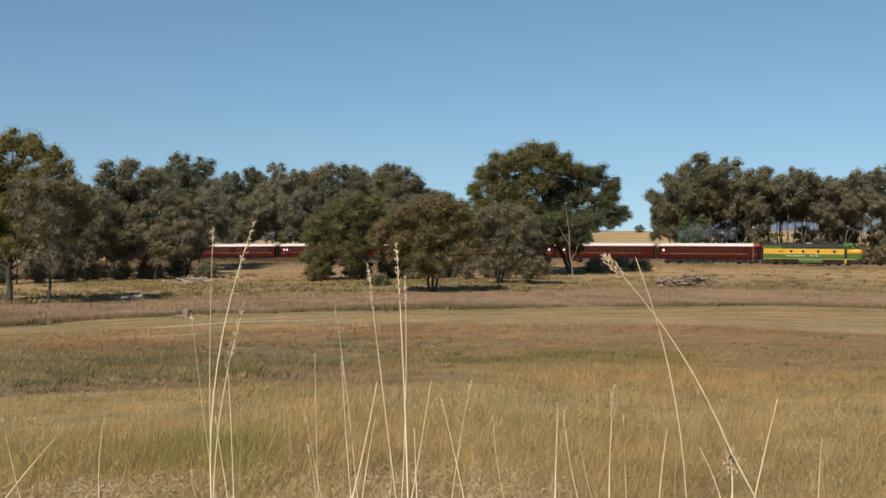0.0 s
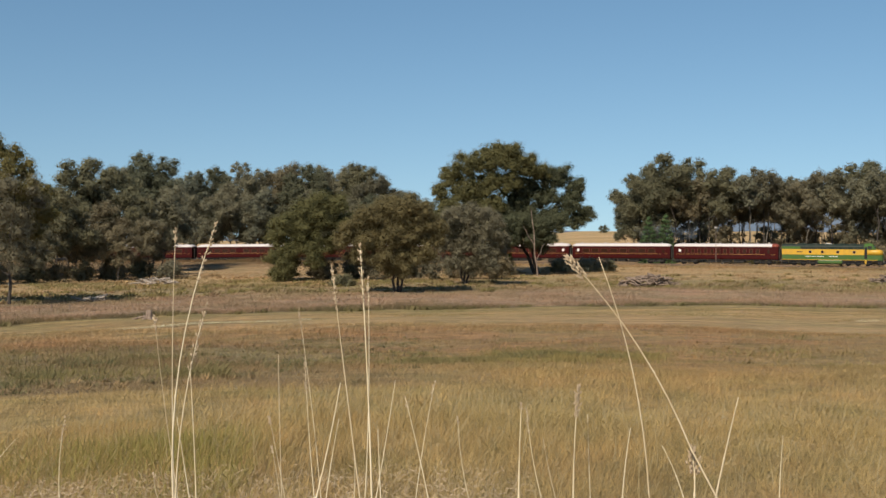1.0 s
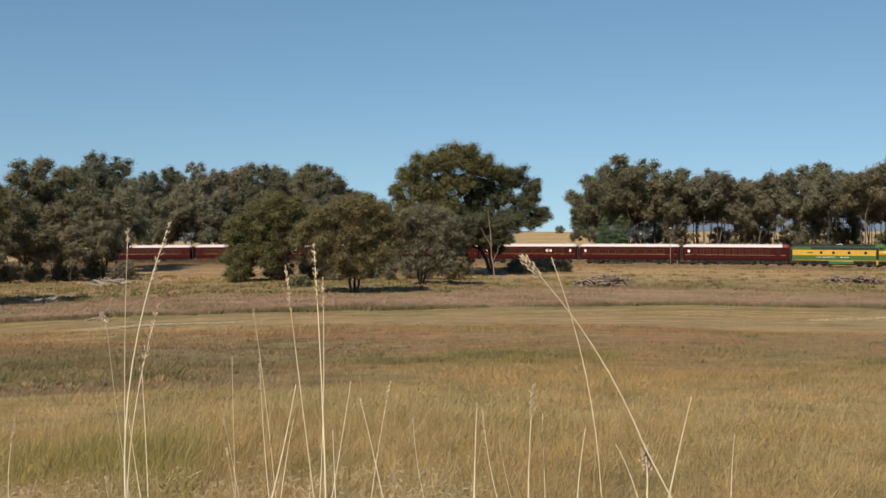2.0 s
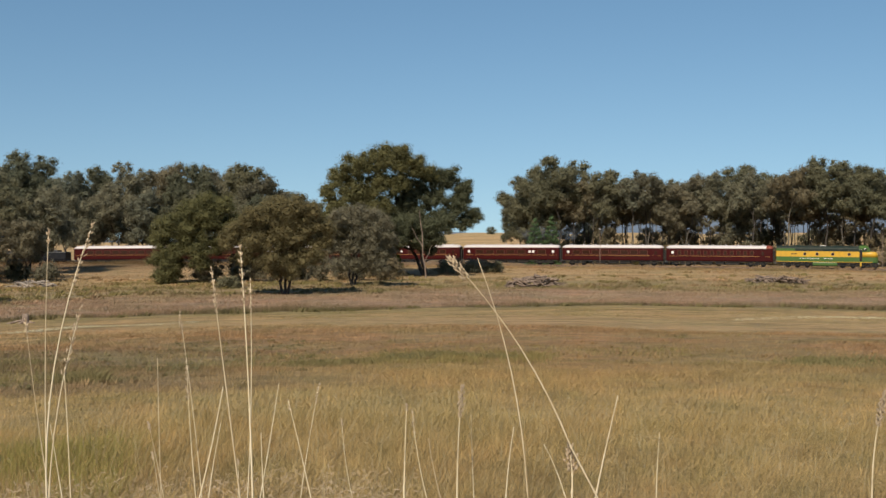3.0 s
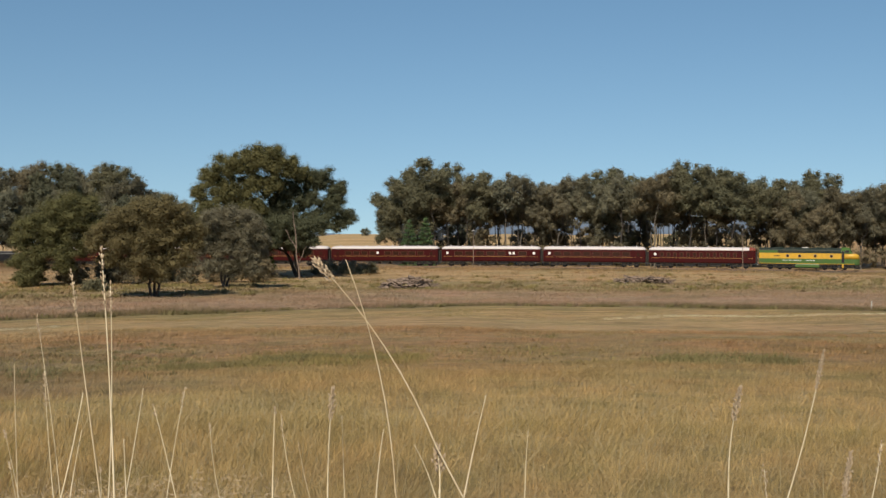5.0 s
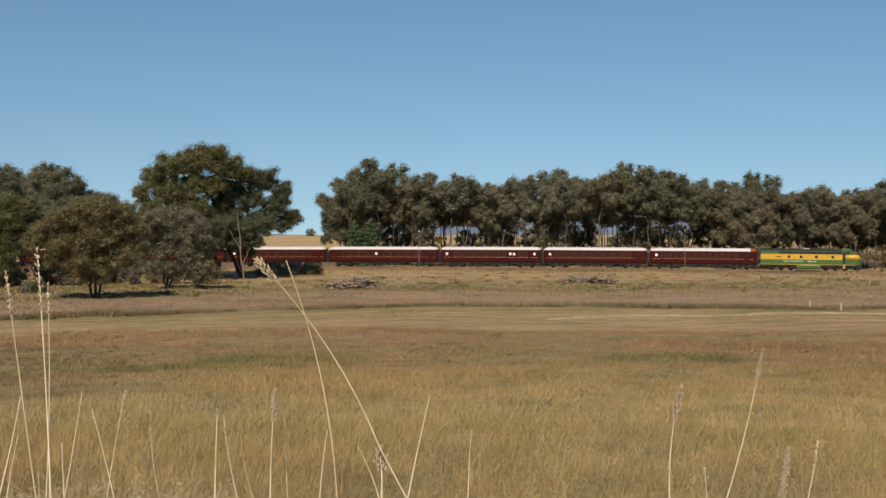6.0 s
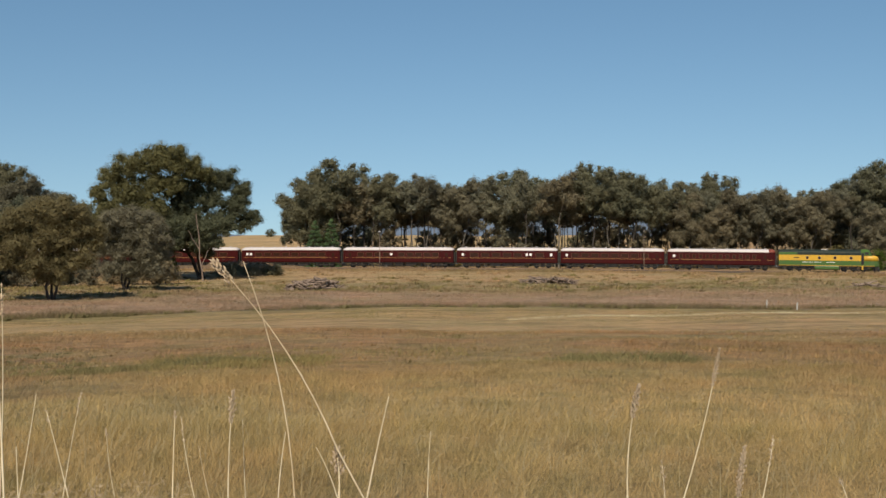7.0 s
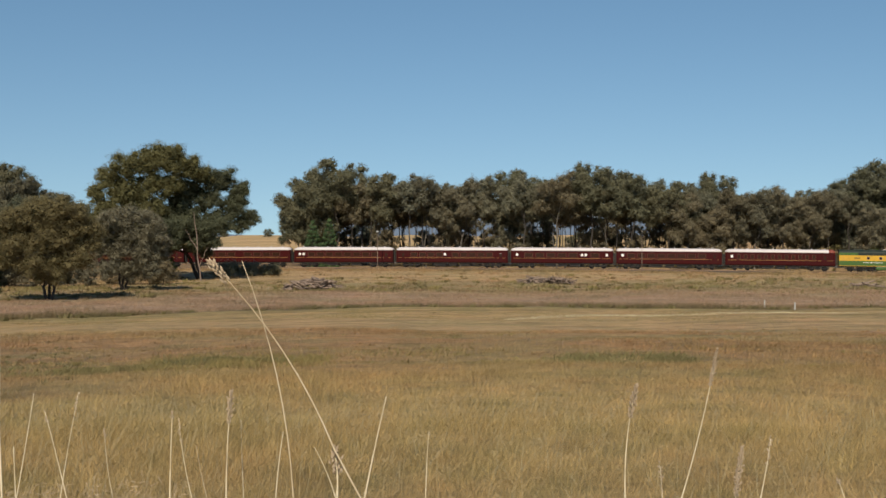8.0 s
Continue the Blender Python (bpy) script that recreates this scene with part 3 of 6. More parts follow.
# bleached dead trunk in front of it
dead = thing("dead_tree", "bleached dead tree trunk leaning in front of a large gum", "dead tree", pose(*plant(6.75, 187)))
dv, df = [], []
rd = np.random.default_rng(3)
tube(dv, df, bent(Vector((0, 0, -0.2)), Vector((-1.1, 0, 11.5)), rd, 0.02, 6), [0.17, 0.12, 0.11, 0.10, 0.09, 0.07, 0.04])
tube(dv, df, bent(Vector((-0.2, 0, 2.6)), Vector((1.2, 0.2, 5.6)), rd, 0.05), [0.07, 0.06, 0.05, 0.04, 0.03])
tube(dv, df, bent(Vector((-0.5, 0, 5.2)), Vector((-2.4, 0.3, 8.6)), rd, 0.05), [0.09, 0.07, 0.055, 0.04, 0.025])
from_arrays("trunk", [tuple(v) for v in dv], df, DEAD_WOOD, dead, smooth=True)

# three low trees standing in the paddock before the line
rg = random.Random(11)
PLUME = [(5.9, 11.9, 2.4), (8.5, 11.8, 2.1), (3.5, 10.4, 2.5), (0.7, 8.9, 2.1), (6.4, 9.5, 2.7), (9.7, 9, 2), (3.7, 7.5, 2.7),
         (-0.6, 6.8, 2), (1.7, 5.1, 2.2), (5.1, 5.1, 2.3), (8.1, 6, 2.1), (-1, 3.8, 1.7), (1.3, 3, 1.9), (-0.5, 1.2, 1.7),
         (1.6, 1.1, 1.4), (5.5, 3.1, 1.6)]
puffs = billows(rg, PLUME, 3.2)
place(make_tree("wattle_tree", "bushy yellow-green wattle tree with foliage to the ground", "tree", 11, 13.5, puffs, LEAF_YELLOW, BARK, 0.36, 1.8, size=0.165, per_m2=26, limbs=[(x, 0, z, r) for x, z, r in PLUME]), -6.6, 172)
rg = random.Random(12)
LAYERS = [(-3.5, 9.3, 1.9), (-1.5, 10.2, 2), (0.7, 10.6, 2), (2.9, 9.9, 1.8), (-5.4, 8, 1.8), (-2.5, 8.1, 2.1), (0.2, 8.8, 2.2),
          (2.9, 8.3, 2), (4.9, 8.2, 1.5), (-6.1, 6.4, 1.6), (-3.5, 6.1, 2), (-0.5, 6.8, 2.2), (2.3, 6.5, 2.1), (4.7, 6.5, 1.4),
          (-4.8, 4.6, 1.6), (-1.8, 4.3, 1.9), (1, 4.3, 1.9), (3.4, 4.7, 1.5), (-0.7, 2.8, 1.4), (0.9, 2.9, 1.2)]
puffs = billows(rg, LAYERS, 3.4, 0.0, 0.7, 1.12)
place(make_tree("wattle_tree", "broad brownish wattle tree with forked dark trunk", "tree", 12, 11.7, puffs, LEAF_WATTLE, BARK, 0.21, 1.5, size=0.13, per_m2=36, stems=3, limbs=[(x, 0, z, r) for x, z, r in LAYERS]), -0.55, 133)
rg = random.Random(13)
HEAPS = [(-2, 9.7, 1.7), (0.4, 10.2, 1.9), (2.9, 9.7, 1.9), (4.4, 8.8, 1.5), (-2.6, 7.9, 1.7), (0.1, 8.2, 2.1), (3.2, 7.6, 2.1),
         (5.2, 6.6, 1.4), (-3.2, 5.6, 1.5), (-0.6, 5.6, 2.1), (2.5, 5.2, 2.1), (4.9, 4.5, 1.5), (-1.8, 3.1, 1.8), (0.8, 2.9, 1.9),
         (3.5, 2.7, 1.4)]
puffs = billows(rg, HEAPS, 3.0)
place(make_tree("wattle_tree", "grey-green wattle tree with several dark stems", "tree", 13, 11.6, puffs, LEAF_GREY, BARK, 0.19, 1.4, size=0.14, per_m2=32, stems=3, limbs=[(x, 0, z, r) for x, z, r in HEAPS]), 2.95, 155)

# tall trees at the edge of the copse
rg = random.Random(21)
TOWER = [(-3, 15.8, 2.2), (0.5, 16.0, 2.0), (3.3, 14.9, 1.8), (4.8, 13.3, 1.6), (-5, 13.5, 2.4), (-1, 13, 2.6), (2.5, 12.3, 2.3), (6.7, 11.1, 1.5),
         (4.5, 10.2, 2.0), (7.2, 9.0, 1.4), (0.5, 9.8, 2.3), (-3.5, 10, 2.5), (-6.5, 10.5, 2.4), (3, 7.8, 1.9), (5.5, 7.2, 1.5), (-2, 7, 2.0),
         (-6, 7, 2.2), (1, 5.6, 1.6)]
puffs = billows(rg, TOWER, 3.4, 0.0, 0.85, 1.05)
place(make_tree("gum_tree", "tall yellow-green gum tree with dark bark", "tree", 21, 17, puffs, LEAF_YELLOW, BARK, 0.36, 3.2, size=0.13, per_m2=36, limbs=[(x, 0, z, r) for x, z, r in TOWER]), -21.6, 112, 0, 0.93)
rg = random.Random(22)
puffs = crown_puffs(rg, (0.1, 0, 8.6), 2.7, 3.7, 22, 1.15) + crown_puffs(rg, (0.0, 0, 4.4), 2.5, 1.6, 12, 0.8)
place(make_tree("gum_tree", "slender grey-green young gum tree", "tree", 22, 12.4, puffs, LEAF_GREY, BARK, 0.17, 2.6, size=0.12, per_m2=42), -19.75, 107)

# variants for the woods
BACK, FRONT = "wood behind the line", "copse before the line"
TALL_OLIVE, TALL_DARK, TALL_BROWN = "tall gum tree with olive billowing crown", "tall dark gum tree with bare lower trunk", "tall brownish-green gum tree with bare trunk"
# kind: full height, then seed, label, crown radius, leaves, bark, bare share of the trunk, lobes, trunk radius, group
KINDS = {
    "o": (22, [(31, TALL_OLIVE, 5.4, LEAF_OLIVE, BARK, 0.34, 9, 0.19, BACK), (41, TALL_OLIVE, 5.0, LEAF_OLIVE, BARK, 0.40, 9, 0.19, BACK)]),
    "d": (22, [(32, TALL_DARK, 4.8, LEAF_DARK, BARK, 0.40, 8, 0.19, BACK), (42, TALL_DARK, 5.4, LEAF_DARK, BARK, 0.40, 9, 0.19, BACK)]),
    "b": (22, [(33, TALL_BROWN, 5.6, LEAF_BROWN, BARK_PALE, 0.38, 8, 0.19, BACK), (43, TALL_BROWN, 5.0, LEAF_BROWN, BARK, 0.40, 9, 0.19, BACK)]),
    "g": (22, [(34, "tall grey-green gum tree with open crown", 5.0, LEAF_GREY, BARK_PALE, 0.2, 9, 0.19, BACK)]),
    "p": (22, [(38, "slender gum with long bare pale trunk", 3.4, LEAF_DARK, BARK_PALE, 0.52, 6, 0.17, BACK),
               (48, "slender gum with long bare dark trunk", 3.2, LEAF_BROWN, BARK, 0.46, 6, 0.15, BACK)]),
    "D": (18, [(35, "dense dark green gum tree leafy to the ground", 5.2, LEAF_DARK, BARK, 0.08, 11, 0.19, FRONT)]),
    "G": (16, [(36, "grey-green gum tree leafy near the ground", 4.4, LEAF_GREY, BARK, 0.10, 10, 0.19, FRONT)]),
    "O": (18, [(37, "olive gum tree with full low crown", 5.0, LEAF_OLIVE, BARK, 0.10, 11, 0.19, FRONT)])}
grown = {}


def wood(rows, seed, close=False):
    """Rows of kind, degrees to the right of +y, distance, height; close: a front row, with smaller and more leaves."""
    rng = random.Random(seed)
    for kind, turn, d, h in rows:
        full, pool = KINDS[kind]
        sd, label, rx, leaf, bark, clear, count, trunk_r, group = pool[rng.randrange(len(pool))]
        spin = rng.uniform(0, 360)
        if (sd, close) not in grown:
            grown[sd, close] = gum(sd, "gum_tree", label, full, rx, leaf, bark, clear, count, trunk_r, group, *((11.5, 0.27) if close else (4.0, 0.44)))
            place(grown[sd, close], turn, d, spin, h / full)
        else:
            o = copy_thing(grown[sd, close], Matrix())
            o.matrix_basis = Matrix.Translation(plant(turn, d)) @ pose(0, 0, 0, 0, 0, spin) @ Matrix.Scale(h / full, 4)


# copse before the line
wood([('O', -17.57, 178, 15.5), ('o', -16.35, 205, 21.6), ('O', -14.90, 210, 19.6), ('o', -13.04, 222, 23.1),
      ('O', -18.11, 190, 13.2), ('G', -15.53, 192, 13.1), ('G', -16.63, 182, 10.5), ('O', -14.02, 196, 14.8),
      ('G', -13.18, 186, 10.3), ('D', -18.64, 172, 9.1), ('G', -14.71, 180, 9.1), ('D', -12.56, 215, 16.4),
      ('O', -19.17, 200, 16.4), ('O', -20.48, 190, 16.9), ('O', -22.52, 185, 15.6), ('G', -21.25, 165, 10.7),
      ('D', -17.03, 215, 15.5), ('O', -24.26, 190, 16.9)], 1, close=True)

# wood beyond the line
wood([('d', -11.34, 292, 23.7), ('o', -10.06, 300, 25.1), ('D', -9.20, 285, 20.1), ('d', -8.19, 296, 26.4),
      ('b', -6.74, 300, 27.0), ('o', -5.27, 292, 25.5), ('d', -3.95, 300, 26.7), ('o', -2.33, 296, 26.4),
      ('b', -1.95, 290, 22.8), ('D', -10.77, 283, 17.0), ('D', -7.75, 284, 17.8), ('O', -6.01, 284, 17.1),
      ('D', -4.54, 282, 17.7), ('D', -2.78, 284, 17.1), ('O', -1.60, 282, 17.7), ('D', 0.47, 275, 17.4),
      ('O', 1.65, 262, 12.1), ('D', -12.05, 300, 22.4), ('d', -12.90, 305, 24.2), ('D', 2.83, 255, 11.3),
      ('d', -14.02, 310, 26.1)], 2, close=True)

# tall row beyond the line
wood([('o', 13.79, 262, 26.6), ('O', 12.19, 266, 21.7), ('O', 11.8, 272, 17.0), ('o', 12.98, 270, 23.8),
      ('b', 14.97, 262, 21.2), ('o', 16.09, 258, 23.1), ('d', 17.09, 270, 20.3), ('b', 18.15, 256, 22.4),
      ('d', 19.39, 266, 20.8), ('g', 20.13, 254, 21.0), ('d', 21.31, 258, 22.0), ('o', 22.79, 264, 24.3),
      ('d', 23.52, 252, 21.7), ('b', 25.13, 250, 22.4), ('o', 26.97, 252, 24.2), ('b', 27.75, 262, 23.9),
      ('o', 28.99, 250, 22.2), ('d', 29.90, 258, 21.2), ('o', 30.90, 250, 20.2), ('d', 24.40, 268, 21.6),
      ('d', 26.15, 266, 21.7)], 3, close=True)

# end of the tall row
wood([('d', 32.17, 254, 19.8), ('o', 33.23, 262, 22.1), ('g', 31.75, 248, 17.3), ('b', 34.12, 252, 18.4),
      ('g', 35.08, 250, 18.0), ('g', 36.44, 252, 18.9), ('d', 35.76, 262, 17.9), ('g', 37.64, 250, 17.4),
      ('b', 38.57, 254, 18.2), ('d', 39.48, 258, 20.0), ('o', 40.31, 262, 24.3), ('d', 41.15, 262, 24.0),
      ('G', 40.64, 246, 14.0), ('O', 42.04, 255, 22.2), ('D', 43.03, 250, 20.6), ('d', 44.02, 255, 22.9),
      ('d', 33.84, 265, 17.4), ('d', 37.11, 266, 17.4), ('D', 38.96, 264, 15.3), ('G', 33.01, 248, 13.8)], 4, close=True)

# second row
wood([('d', 12.1, 281, 20.0), ('o', 13.41, 293, 20.2), ('b', 14.20, 280, 21.0), ('p', 15.44, 295, 20.3),
      ('p', 17.06, 279, 17.6), ('o', 18.36, 295, 19.7), ('b', 19.84, 283, 20.3), ('p', 20.96, 284, 20.3),
      ('d', 22.23, 286, 17.8), ('o', 23.81, 283, 20.6), ('p', 25.19, 289, 20.4), ('p', 26.33, 288, 17.7),
      ('d', 28.21, 294, 20.2), ('p', 29.13, 285, 20.8), ('b', 30.67, 280, 20.1), ('p', 32.03, 287, 17.8),
      ('d', 32.84, 287, 17.4), ('o', 34.61, 287, 18.4), ('b', 36.03, 284, 19.1), ('p', 36.97, 287, 19.7),
      ('d', 38.20, 283, 19.4), ('o', 39.25, 286, 20.3), ('b', 40.28, 279, 20.9), ('p', 41.79, 286, 18.7),
      ('d', 42.99, 293, 19.4)], 5)

# deeper in the wood
wood([('D', -11.34, 322, 22.5), ('O', -9.95, 320, 23.1), ('D', -8.74, 324, 19.5), ('D', -7.09, 332, 21.4),
      ('O', -5.98, 329, 23.8), ('D', -4.36, 336, 21.0), ('D', -2.98, 335, 21.5), ('O', -1.62, 328, 19.8),
      ('D', -0.24, 319, 19.7)], 6)

# slender gums
wood([('p', 14.47, 263, 17.7), ('p', 15.47, 257, 20.9), ('p', 16.17, 257, 17.5), ('p', 16.94, 265, 19.9),
      ('p', 17.50, 251, 20.6), ('p', 18.33, 257, 19.1), ('p', 19.33, 274, 20.4), ('p', 19.84, 277, 18.7),
      ('p', 20.63, 260, 20.1), ('p', 21.19, 268, 19.1), ('p', 22.02, 262, 16.6), ('p', 22.73, 262, 17.3)], 9)

# slender gums further along
wood([('p', 23.52, 256, 17.5), ('p', 24.75, 260, 20.0), ('p', 25.25, 275, 18.0), ('p', 26.04, 266, 18.2),
      ('p', 26.68, 260, 19.1), ('p', 27.61, 252, 16.8), ('p', 28.24, 251, 19.3), ('p', 29.10, 274, 21.1),
      ('p', 29.73, 277, 22.0), ('p', 30.39, 268, 17.8), ('p', 31.41, 279, 18.9), ('p', 32.06, 275, 20.4),
      ('p', 32.45, 279, 20.6)], 10)

# young growth further along
wood([('G', 30.70, 272, 16.6), ('D', 31.78, 277, 15.2), ('G', 32.87, 269, 16.5), ('O', 33.40, 270, 13.5),
      ('G', 34.37, 268, 15.5), ('G', 35.13, 279, 16.3), ('G', 36.14, 272, 13.7), ('D', 37.67, 273, 14.7),
      ('G', 38.01, 272, 16.2), ('O', 39.22, 270, 13.3), ('G', 40.52, 274, 14.9), ('G', 41.51, 281, 13.6),
      ('G', 42.21, 281, 14.9), ('D', 42.69, 277, 16.5)], 8)

# low growth between the trunks
wood([('G', 12.65, 274, 11.2), ('O', 13.82, 280, 13.0), ('D', 15.17, 292, 12.6), ('G', 16.17, 258, 11.5),
      ('G', 19.45, 292, 13.1), ('G', 20.25, 269, 11.1), ('D', 22.76, 259, 14.2), ('G', 24.25, 294, 14.5),
      ('G', 26.97, 258, 11.9), ('G', 28.01, 282, 12.8)], 11)

# more slender stems
wood([('p', 16.6, 268, 18.2), ('p', 17.15, 282, 17.4), ('p', 17.45, 262, 16.2), ('p', 17.85, 274, 18.8), ('p', 18.5, 288, 17.0), ('p', 19.0, 262, 17.6),
      ('p', 24.95, 252, 17.0), ('p', 25.35, 266, 18.4), ('p', 25.6, 256, 16.4), ('p', 25.85, 280, 18.2), ('p', 26.25, 254, 17.6), ('p', 22.4, 272, 18.0),
      ('p', 23.0, 284, 17.2), ('p', 20.4, 290, 17.8), ('p', 28.7, 262, 17.4), ('p', 15.2, 276, 17.8)], 14)

# low growth at the back of the wood
wood([('G', 18.3, 306, 9.5), ('G', 21.7, 298, 10.0), ('O', 26.2, 306, 9.2), ('G', 29.2, 304, 10.8), ('D', 23.8, 300, 8.6)], 13)

# thin trunks at the back of the wood
wood([('p', 15.00, 305, 18.9), ('p', 15.56, 317, 18.4), ('p', 16.32, 317, 16.6), ('p', 17.20, 306, 18.7),
      ('p', 17.78, 320, 18.4), ('p', 18.66, 313, 18.1), ('p', 19.55, 305, 19.0), ('p', 20.44, 314, 18.1),
      ('p', 20.94, 300, 17.1), ('p', 21.88, 299, 17.7), ('p', 22.39, 306, 18.4), ('p', 23.21, 310, 19.4),
      ('p', 24.13, 310, 19.4), ('p', 24.89, 302, 20.0), ('p', 25.43, 302, 18.5), ('p', 26.05, 319, 18.2),
      ('p', 26.83, 307, 18.2), ('p', 27.70, 316, 17.9), ('p', 28.47, 316, 17.4), ('p', 29.12, 298, 19.9),
      ('p', 30.06, 319, 19.3), ('p', 30.88, 308, 20.4)], 12)

# undergrowth and conical trees beyond the line
def bush(seed, label, r, h, leaf, turn, d, group="", name="bush"):
    rng = random.Random(seed)
    puffs = crown_puffs(rng, (0, 0, h * 0.48), r * 0.75, h * 0.42, 12, r * 0.42)
    return place(make_tree(name, label, "bush", seed, h, puffs, leaf, BARK, 0.08, h * 0.15, size=0.2, per_m2=17, group=group), turn, d)


def conifer(seed, turn, d, h, r):
    """A dense tapering column of dark foliage down to the ground."""
    rng = random.Random(seed)
    puffs = []
    for i in range(11):
        f = i / 10
        ring = r * (1 - f ** 2.2) * 0.72 + 0.15
        for k in range(7):
            a = k * 0.9 + i * 1.3
            puffs.append((ring * math.cos(a), ring * math.sin(a), 0.6 + f * (h - 1.1) + rng.uniform(-0.25, 0.25), 0.42 + 0.34 * (1 - f) * rng.uniform(0.8, 1.2)))
    place(make_tree("conifer", "dense dark green conical tree below tall gums", "tree", seed, h, puffs, LEAF_CONE, BARK, 0.14, h * 0.1, size=0.17, per_m2=26, group="conical trees"), turn, d)


for sd, tn, d, h in ((71, 12.45, 240, 10.6), (72, 13.3, 240, 11.0)):
    conifer(sd, tn, d, h, 2.3)

for sd, tn, d, h, r in ((73, 10.15, 500, 4.6, 2.6), (75, 7.9, 520, 3.4, 2.6)):
    bush(sd, "small olive tree on the far golden rise", r, h, LEAF_OLIVE, tn, d, "trees on the rise", "distant_tree").location.z -= 0.7


# ---- the train ----
def speed_path(t):
    """Where the front of the train is along the line."""
    return -33.8 + 10.55 * t + 0.056 * t * t


def wheelset(parent, x, r, mat=BLACK):
    bm = bmesh.new()
    for y in (-0.74, 0.74):
        rod(bm, (0, y - 0.06, 0), (0, y + 0.06, 0), r, seg=22)
        rod(bm, (0, y + (0.06 if y > 0 else -0.06) - 0.02, 0), (0, y + (0.06 if y > 0 else -0.06) + 0.02, 0), r * 0.35, seg=12)
        for k in range(4):
            a = k * math.pi / 2
            box(bm, -0.03 + 0.55 * r * math.cos(a), 0.03 + 0.55 * r * math.cos(a), y - 0.08, y + 0.08, -0.03 + 0.55 * r * math.sin(a), 0.03 + 0.55 * r * math.sin(a))
    rod(bm, (0, -0.7, 0), (0, 0.7, 0), 0.07)
    w = part("wheelset", bm, mat, parent)
    w.matrix_basis = pose(x, 0, r)
    return w


ROLLING = []        # wheelsets with their radius


def bogie(vehicle, x, axles, r, length):
    bm = bmesh.new()
    for y in (-1.02, 1.02):
        box(bm, -length / 2, length / 2, y - 0.07, y + 0.07, 0.42, 0.66, 0.03)
        for ax in axles:
            box(bm, ax - 0.16, ax + 0.16, y - 0.13, y + 0.13, 0.3, 0.72, 0.03)
        for k in range(3):
            rod(bm, (-0.22 + 0.22 * k, y, 0.25), (-0.22 + 0.22 * k, y, 0.72), 0.09, seg=8)
    box(bm, -0.25, 0.25, -1.1, 1.1, 0.5, 0.85, 0.03)
    for e in (-length / 2, length / 2):
        box(bm, e - 0.06, e + 0.06, -1.0, 1.0, 0.45, 0.62)
    b = part("bogie", bm, BLACK, vehicle, "sooty black bogie")
    b.matrix_basis = pose(x, 0, 0)
    for ax in axles:
        ROLLING.append((wheelset(b, ax, r), r))
    return b


def roof_ring(x, w, z0, rise, n=11, sink=0.0):
    pts = []
    for i in range(n):
        a = math.pi * i / (n - 1)
        pts.append((x, -w * math.cos(a), z0 + rise * math.sin(a) ** 0.8 - sink))
    return pts + [(x, w * 0.9, z0 - 0.06), (x, -w * 0.9, z0 - 0.06)]


